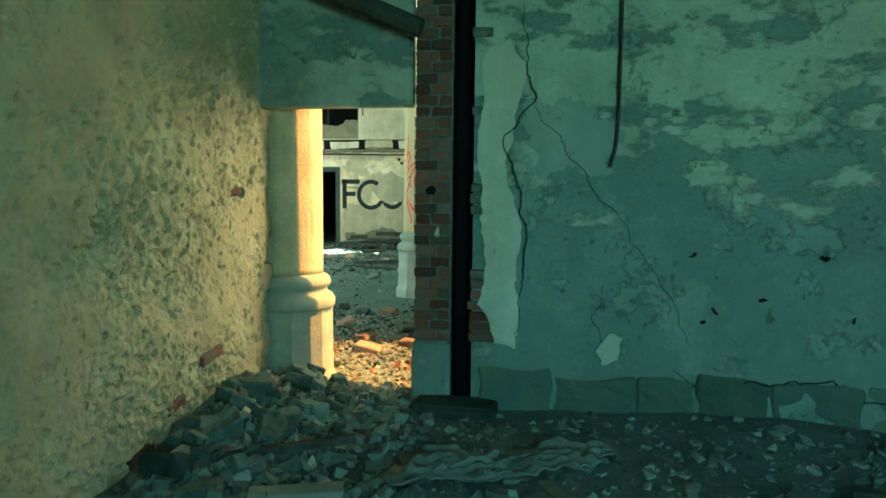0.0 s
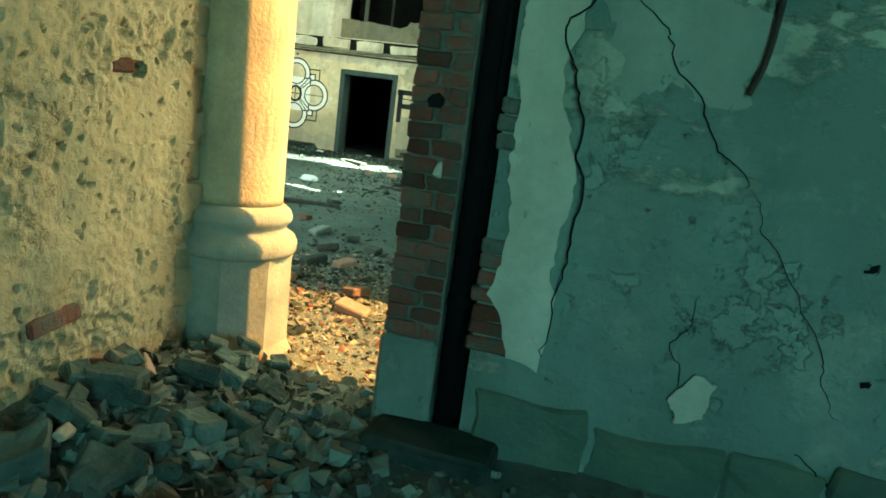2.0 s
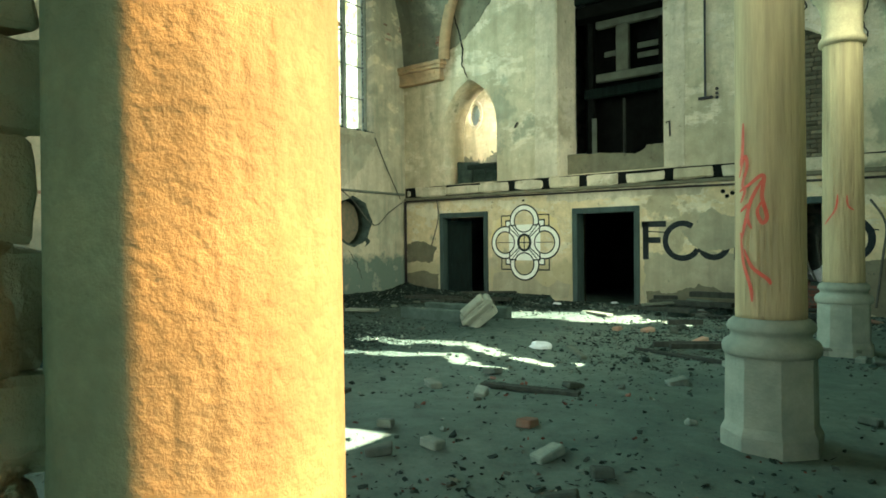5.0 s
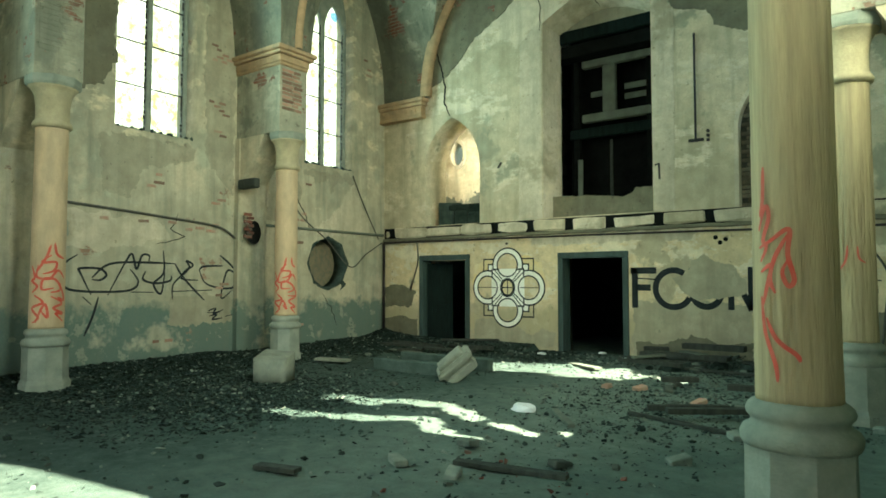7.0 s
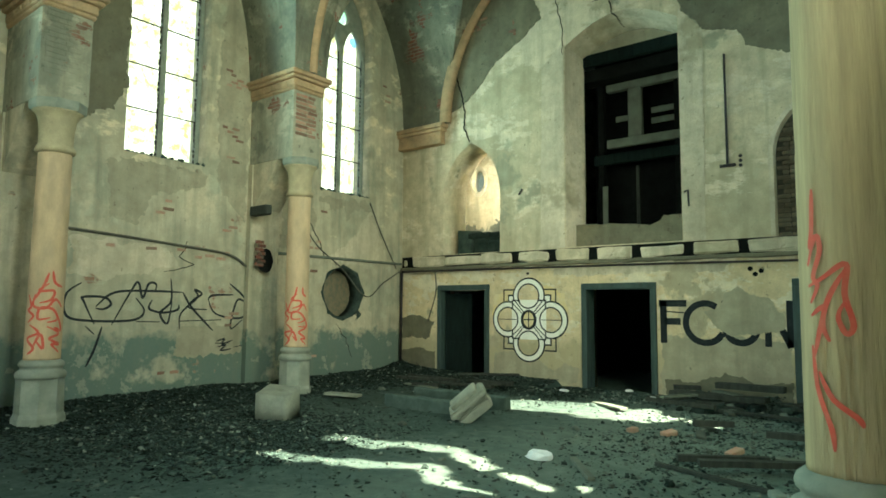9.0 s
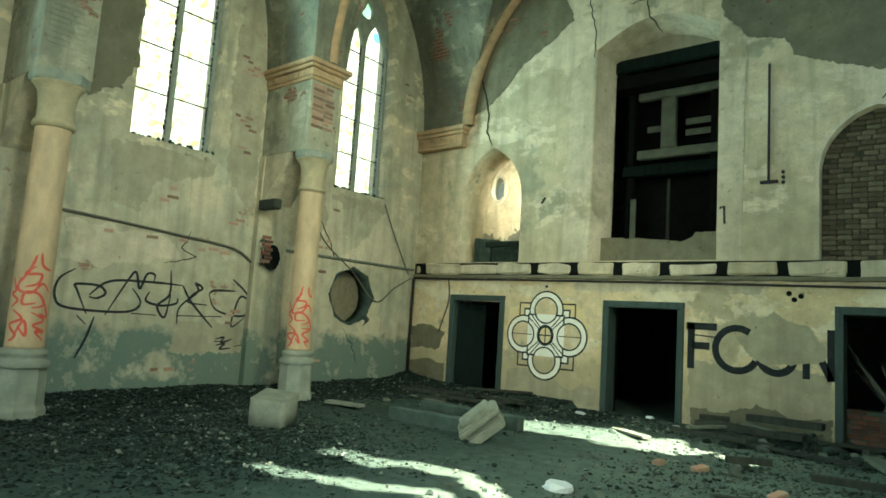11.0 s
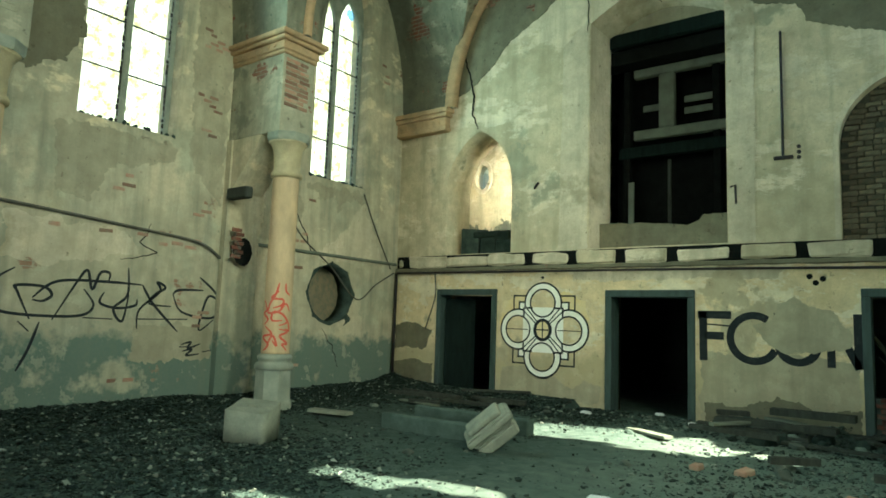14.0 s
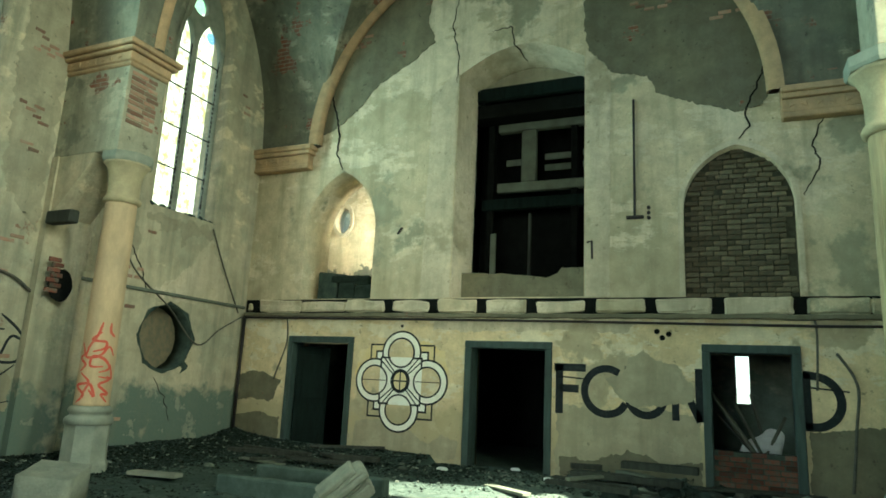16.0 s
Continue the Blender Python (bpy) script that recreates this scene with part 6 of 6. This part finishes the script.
def plank_heap(count, seed, x0, x1, y0, y1):
    rng = random.Random(seed)
    for k in range(count):
        x, y, a, n = rng.uniform(x0, x1), rng.uniform(y0, y1), rng.gauss(0.0, 0.5), rng.uniform(0.45, 1.5)
        long = n > 0.9
        plank(x, y, min(x + n * math.cos(a), XR - 0.3), min(y + n * math.sin(a), YF - 0.12), rng.uniform(0.06, 0.2), rng.uniform(0.03, 0.08), M_WOOD if rng.random() < 0.8 else M_WOOD_PALE, "long dark weathered plank lying in debris" if long else "short broken weathered plank lying in debris", rng.uniform(0.0, 0.10), "broken planks by the gable wall")


plank_heap(16, 5, -6.2, -2.9, 16.5, 17.8)
plank_heap(7, 6, -12.7, -9.8, 15.9, 17.6)
plank_heap(6, 8, -5.2, -3.2, 11.0, 15.0)


def stone_cube():
    t = thing("stone_block", "pale hewn limestone cube with a square socket", "stone block")
    s = 0.25
    m = Matrix.Translation((-9.98, 11.78, ground_height(-9.98, 11.78) + 0.03)) @ Matrix.Rotation(radians(11), 4, (0.61, 0.79, 0)) @ pose(0, 0, 0, 0, 0, 30)
    bm = outline_mesh([ragged(rect(-s, s, -s, s), 0.008, 3, 12), ragged(rect(-0.075, 0.075, -0.055, 0.055), 0.006, 4, 20)], 0.46)
    part("block", turned(bm, m @ Matrix.Translation((0, 0, 0.40)) @ pose(0, 0, 0, 90) @ Matrix.Translation((0, -0.46, 0))), M_BLOCK, t)
    part("socket_floor", turned(new_box(-0.09, 0.09, -0.07, 0.07, -0.05, 0.28), m), M_BLOCK, t)


stone_cube()


def slab_beam(x0, y0, x1, y1, h, w, label):
    t = thing("stone_beam", label, "stone beam", "long stone beams")
    a, b = Vector((x0, y0)), Vector((x1, y1))
    bm = new_box(0, (b - a).length, -w / 2, w / 2, -0.05, h, bevel=0.02)
    bmesh.ops.subdivide_edges(bm, edges=[e for e in bm.edges if e.calc_length() > 0.3], cuts=6)
    m = Matrix.Translation((x0, y0, 0.02)) @ pose(0, 0, 0, 0, 0, math.degrees(math.atan2(y1 - y0, x1 - x0)))
    part("beam", turned(roughen(bm, 0.012, 4), m), M_BEAM_STONE, t)


slab_beam(-9.55, 13.75, -7.75, 13.75, 0.19, 0.18, "long grey stone beam lying on the floor")
slab_beam(-9.75, 14.75, -7.7, 14.7, 0.20, 0.18, "long grey stone beam lying on the floor")


def fallen_capital():
    t = thing("fallen_capital", "pale moulded stone fragment tipped on its side", "stone fragment")
    m = Matrix.Translation((-7.50, 13.52, 0.13)) @ pose(0, 0, 0, 18, -40, 30) @ Matrix.Scale(0.78, 4)
    for k, (a, b, z0, z1) in enumerate(((0.36, 0.20, -0.04, 0.12), (0.33, 0.18, 0.12, 0.17), (0.36, 0.21, 0.17, 0.23), (0.42, 0.25, 0.23, 0.32), (0.39, 0.22, 0.32, 0.36), (0.30, 0.17, 0.36, 0.45))):
        bm = new_box(-a, a, -b, b, z0, z1 + 0.004, bevel=0.022)
        bmesh.ops.subdivide_edges(bm, edges=[e for e in bm.edges if e.calc_length() > 0.2], cuts=4)
        part("block" if k in (0, 5) else "moulding", turned(roughen(bm, 0.014, 6, k), m), M_BLOCK, t)


fallen_capital()


def lump(name, label, category, x, y, r, flat, material, seed, group=""):
    bm = bmesh.new()
    bmesh.ops.create_icosphere(bm, subdivisions=2, radius=r)
    rng = random.Random(seed)
    sx, sy = rng.uniform(0.8, 1.3), rng.uniform(0.7, 1.1)
    for v in bm.verts:
        v.co += noise.noise_vector(v.co * (1.6 / r) + Vector((seed, 0, 0))) * r * 0.45
        v.co = Vector((v.co.x * sx, v.co.y * sy, max(v.co.z * flat, -0.3 * r)))
    bmesh.ops.rotate(bm, verts=bm.verts, cent=(0, 0, 0), matrix=Matrix.Rotation(rng.uniform(0, 6.28), 3, "Z"))
    ob = link(name, bm, material)
    ob.location = (x, y, ground_height(x, y) + 0.12 * r)
    return tagged(ob, label, category, group)


lump("plastic_wrap", "crumpled whitish plastic wrap on the dirt floor", "plastic wrap", -5.55, 12.0, 0.17, 0.42, M_WHITE_BAG, 3)
lump("plastic_scrap", "small white plastic scrap by the doorway", "litter", -6.35, 17.6, 0.085, 0.45, M_WHITE_BAG, 4)
lump("plastic_scrap", "small white plastic scrap by the doorway", "litter", -7.1, 18.3, 0.085, 0.45, M_WHITE_BAG, 5)
lump("plastic_scrap", "small white plastic scrap on the rubble", "litter", -8.1, 17.4, 0.085, 0.45, M_WHITE_BAG, 6)

# big stones of the heap under the annex wall
rng = random.Random(77)
for k, (x, y, r, z) in enumerate(((-1.98, 3.30, 0.17, 0.04), (-1.72, 3.42, 0.15, 0.02), (-1.98, 3.72, 0.15, 0.1), (-1.68, 3.80, 0.12, 0.04), (-1.86, 4.05, 0.12, 0.12), (-1.62, 4.12, 0.09, 0.05), (-1.9, 4.38, 0.11, 0.08), (-1.45, 3.62, 0.08, 0.0), (-1.55, 3.2, 0.1, 0.0),
                              (-1.25, 3.9, 0.07, 0), (-1.35, 3.35, 0.09, 0), (-2.05, 2.95, 0.16, 0.02), (-1.8, 2.8, 0.13, 0), (-1.1, 3.3, 0.07, 0), (-1.75, 4.45, 0.07, 0.04), (-1.58, 3.95, 0.09, 0.06), (-1.5, 3.78, 0.07, 0.02), (-1.74, 3.62, 0.1, 0.08), (-1.62, 3.55, 0.08, 0.04), (-1.8, 4.2, 0.1, 0.1), (-1.68, 4.3, 0.08, 0.08), (-1.95, 3.5, 0.1, 0.14), (-2.1, 3.15, 0.13, 0.06), (-1.42, 3.45, 0.06, 0), (-1.5, 3.3, 0.07, 0))):
    r *= 0.68
    ob = new_box(-r, r, -r * 0.72, r * 0.72, -r * 0.5, r * 0.55, bevel=r * 0.16)
    bmesh.ops.subdivide_edges(ob, edges=ob.edges, cuts=3, use_grid_fill=True)
    roughen(roughen(ob, r * 0.45, 0.5 / r, k * 2.0), r * 0.12, 2.2 / r, k)
    ob = link("rubble_stone", ob, M_HEAP)
    ob.matrix_world = pose(x, y, ground_height(x, y) + z * 0.5 + r * 0.25, rng.uniform(-25, 25), rng.uniform(-25, 25), rng.uniform(0, 180))
    tagged(ob, "grey broken masonry stone in a heap against the wall", "rubble stone", "rubble heap by the passage")


for k in range(70):
    a, b = rng.gauss(0, 0.26), rng.gauss(0, 0.5)
    x, y, r = max(-2.16, min(-1.15, -1.82 + a)), max(2.7, min(4.55, 3.65 + b)), rng.uniform(0.02, 0.058)
    bm = new_box(-r, r, -r * 0.7, r * 0.7, -r * 0.5, r * 0.5, bevel=r * 0.14)
    roughen(bm, r * 0.5, 0.7 / r, k * 3.0)
    ob = link("rubble_stone", bm, M_BRICK_DUSTY if rng.random() < 0.06 else M_CHIP if rng.random() < 0.10 else M_HEAP)
    ob.matrix_world = pose(x, y, ground_height(x, y) + r * 0.3 + 0.10 * math.exp(-((x + 1.95) / 0.25) ** 2), rng.uniform(-40, 40), rng.uniform(-40, 40), rng.uniform(0, 180))
    tagged(ob, "small broken piece of masonry in a heap against the wall", "rubble stone", "rubble heap by the passage")


def loose_bricks():
    rng = random.Random(31)
    spots = [(-2.05, 6.15), (-1.9, 5.75), (-1.6, 6.05), (-2.5, 6.9), (-2.9, 7.4), (-1.75, 6.7), (-3.3, 8.0), (-2.2, 7.6), (-1.5, 7.2), (-3.8, 8.6), (-2.7, 6.2), (-3.2, 6.8)]
    while len(spots) < 46:
        x, y = rng.uniform(-5.5, -1.4), rng.uniform(5.2, 17.5)
        if math.hypot(x - COL_R, (y - 9.2)) > 0.5 and math.hypot(x - COL_R, (y - 13.7)) > 0.5:
            spots.append((x, y))
    for k, (x, y) in enumerate(spots):
        s = rng.uniform(0.6, 1.0)
        bm = roughen(new_box(-0.12 * s, 0.12 * s, -0.06, 0.06, -0.033, 0.033, bevel=0.01), 0.012, 10, k)
        red = k < 14 or rng.random() < 0.35
        ob = link("loose_brick", bm, M_BRICK_DUSTY if red and rng.random() < 0.6 else M_RUBBLE)
        ob.matrix_world = pose(x, y, ground_height(x, y) + 0.03, rng.uniform(-12, 12), rng.uniform(-14, 14), rng.uniform(0, 180))
        tagged(ob, "dusty broken brick lying on the dirt floor", "brick", "loose bricks on the floor")
    for k in range(34):
        x, y, r = rng.uniform(-6.1, -2.6), rng.uniform(16.6, 17.9), rng.uniform(0.07, 0.17)
        lump("loose_stone", "dark lump of broken masonry heaped by the gable wall", "stone", x, y, r, 0.7, M_RUBBLE_DARK if rng.random() < 0.8 else M_RUBBLE, k + 200, "stones heaped by the gable wall")
    for k in range(60):
        x, y = rng.uniform(-12.6, -1.5), rng.uniform(7, 17.9)
        r = rng.uniform(0.03, 0.085)
        if (y < 16 and rng.random() < 0.55) or min(math.hypot(x - c, y - p) for c in (COL_L, COL_R) for p in PIERS) < 0.6:
            continue
        lump("loose_stone", "grey lump of broken plaster on the dirt floor", "stone", x, y, r, 0.6, M_RUBBLE if rng.random() < 0.4 else M_RUBBLE_DARK, k, "loose stones on the floor")


loose_bricks()


def litter_density(x, y):
    d = 0.025 + 0.45 * max(0, noise.noise(Vector((x * 0.5, y * 0.5, 9)))) ** 1.5
    d += 1.0 * math.exp(-((x + 12.6) / 0.9) ** 2) + 1.0 * math.exp(-((y - 17.5) / 0.9) ** 2)
    d += 0.9 * math.exp(-((x + 9.8) / 2.2) ** 2 - ((y - 10.3) / 1.6) ** 2)
    d += 0.7 * math.exp(-((x + 4.2) / 1.3) ** 2 - ((y - 14.0) / 3.0) ** 2)
    d += 1.1 * math.exp(-((x + 2.2) / 1.3) ** 2 - ((y - 6.0) / 1.5) ** 2)
    d += 1.2 * math.exp(-((x + 1.75) / 0.6) ** 2 - ((y - 3.7) / 0.9) ** 2)
    d += 0.5 * math.exp(-((y - 3.6) / 1.2) ** 2) * (1 if x > -1 else 0)
    return min(d, 1.6)


def scatter(name, label, count, seed, smin, smax, flat, material, zone):
    """Small debris in one mesh."""
    rng = np.random.RandomState(seed)
    cube = np.array([(sx, sy, sz) for sz in (-1, 1) for sy in (-1, 1) for sx in (-1, 1)], float)
    quads = np.array([(0, 2, 3, 1), (4, 5, 7, 6), (0, 1, 5, 4), (1, 3, 7, 5), (3, 2, 6, 7), (2, 0, 4, 6)])
    verts, faces = [], []
    made = 0
    while made < count:
        x, y = rng.uniform(*zone[:2]), rng.uniform(*zone[2:])
        if rng.uniform(0, 1.3) > litter_density(x, y):
            continue
        if (x > -1.1 and y > 4.3 and y < 4.9) or (x < -2.2 and y < 4.6) or (x > -1.0 and y > 4.8):
            continue
        s = smin + (smax - smin) * rng.uniform() ** 3
        p = cube * np.array((s * rng.uniform(0.6, 1.4), s * rng.uniform(0.5, 1.0), s * flat * rng.uniform(0.5, 1.2)))
        p *= rng.uniform(0.35, 1.2, (8, 3))
        e = Euler(rng.uniform(-0.6, 0.6, 2).tolist() + [rng.uniform(0, 6.28)]).to_matrix()
        p = p @ np.array(e).T + np.array((x, y, ground_height(x, y) + s * flat * 0.45))
        faces.append(quads + len(verts) * 8)
        verts.append(p)
        made += 1
    me = bpy.data.meshes.new(name)
    me.from_pydata(np.concatenate(verts).tolist(), [], np.concatenate(faces).tolist())
    me.materials.append(material)
    tagged(new(name, me), label, "debris", "", "stuff")


scatter("rubble", "scattered plaster chips and small stones", 6500, 1, 0.006, 0.034, 0.6, M_RUBBLE, (-13.1, -1.2, 4.6, 18.1))
scatter("dark_rubble", "scattered dark soil clods and chips", 9000, 2, 0.006, 0.036, 0.55, M_RUBBLE_DARK, (-13.1, -1.2, 4.6, 18.1))
scatter("leaf_litter", "dry dark leaves strewn over the floor", 20000, 3, 0.012, 0.032, 0.06, M_LEAF, (-13.1, -1.2, 5.0, 18.1))
scatter("brick_chips", "scattered red brick chips", 450, 4, 0.010, 0.035, 0.6, M_BRICK, (-5.0, -1.0, 2.6, 10.0))
scatter("passage_rubble", "coarse rubble heaped in the passage", 3600, 5, 0.006, 0.055, 0.7, M_RUBBLE, (-2.25, -1.0, 2.6, 4.7))
scatter("passage_chips", "pale plaster flakes and dry leaves beside the side doorway", 6500, 15, 0.007, 0.024, 0.25, M_CHIP, (-3.2, -0.95, 4.6, 7.6))

scatter("leaf_litter", "thick dark leaf litter under the side wall", 42000, 6, 0.014, 0.038, 0.08, M_LEAF, (-13.1, -7.5, 8.0, 18.1))
scatter("leaf_bank", "dark rotting leaves banked against the side wall", 26000, 16, 0.018, 0.046, 0.10, M_LEAF, (-13.2, -11.3, 8.0, 18.1))
scatter("annex_rubble", "grey chips and crumbs on the annex floor", 1500, 7, 0.005, 0.045, 0.5, M_RUBBLE, (-1.2, 3.2, 2.2, 4.3))
scatter("annex_chips", "pale plaster chips on the annex floor", 1500, 8, 0.005, 0.026, 0.5, M_RUBBLE, (-1.2, 3.2, 2.2, 4.3))

# ---- the walled-up arch, brick by brick ----
blind_arch()
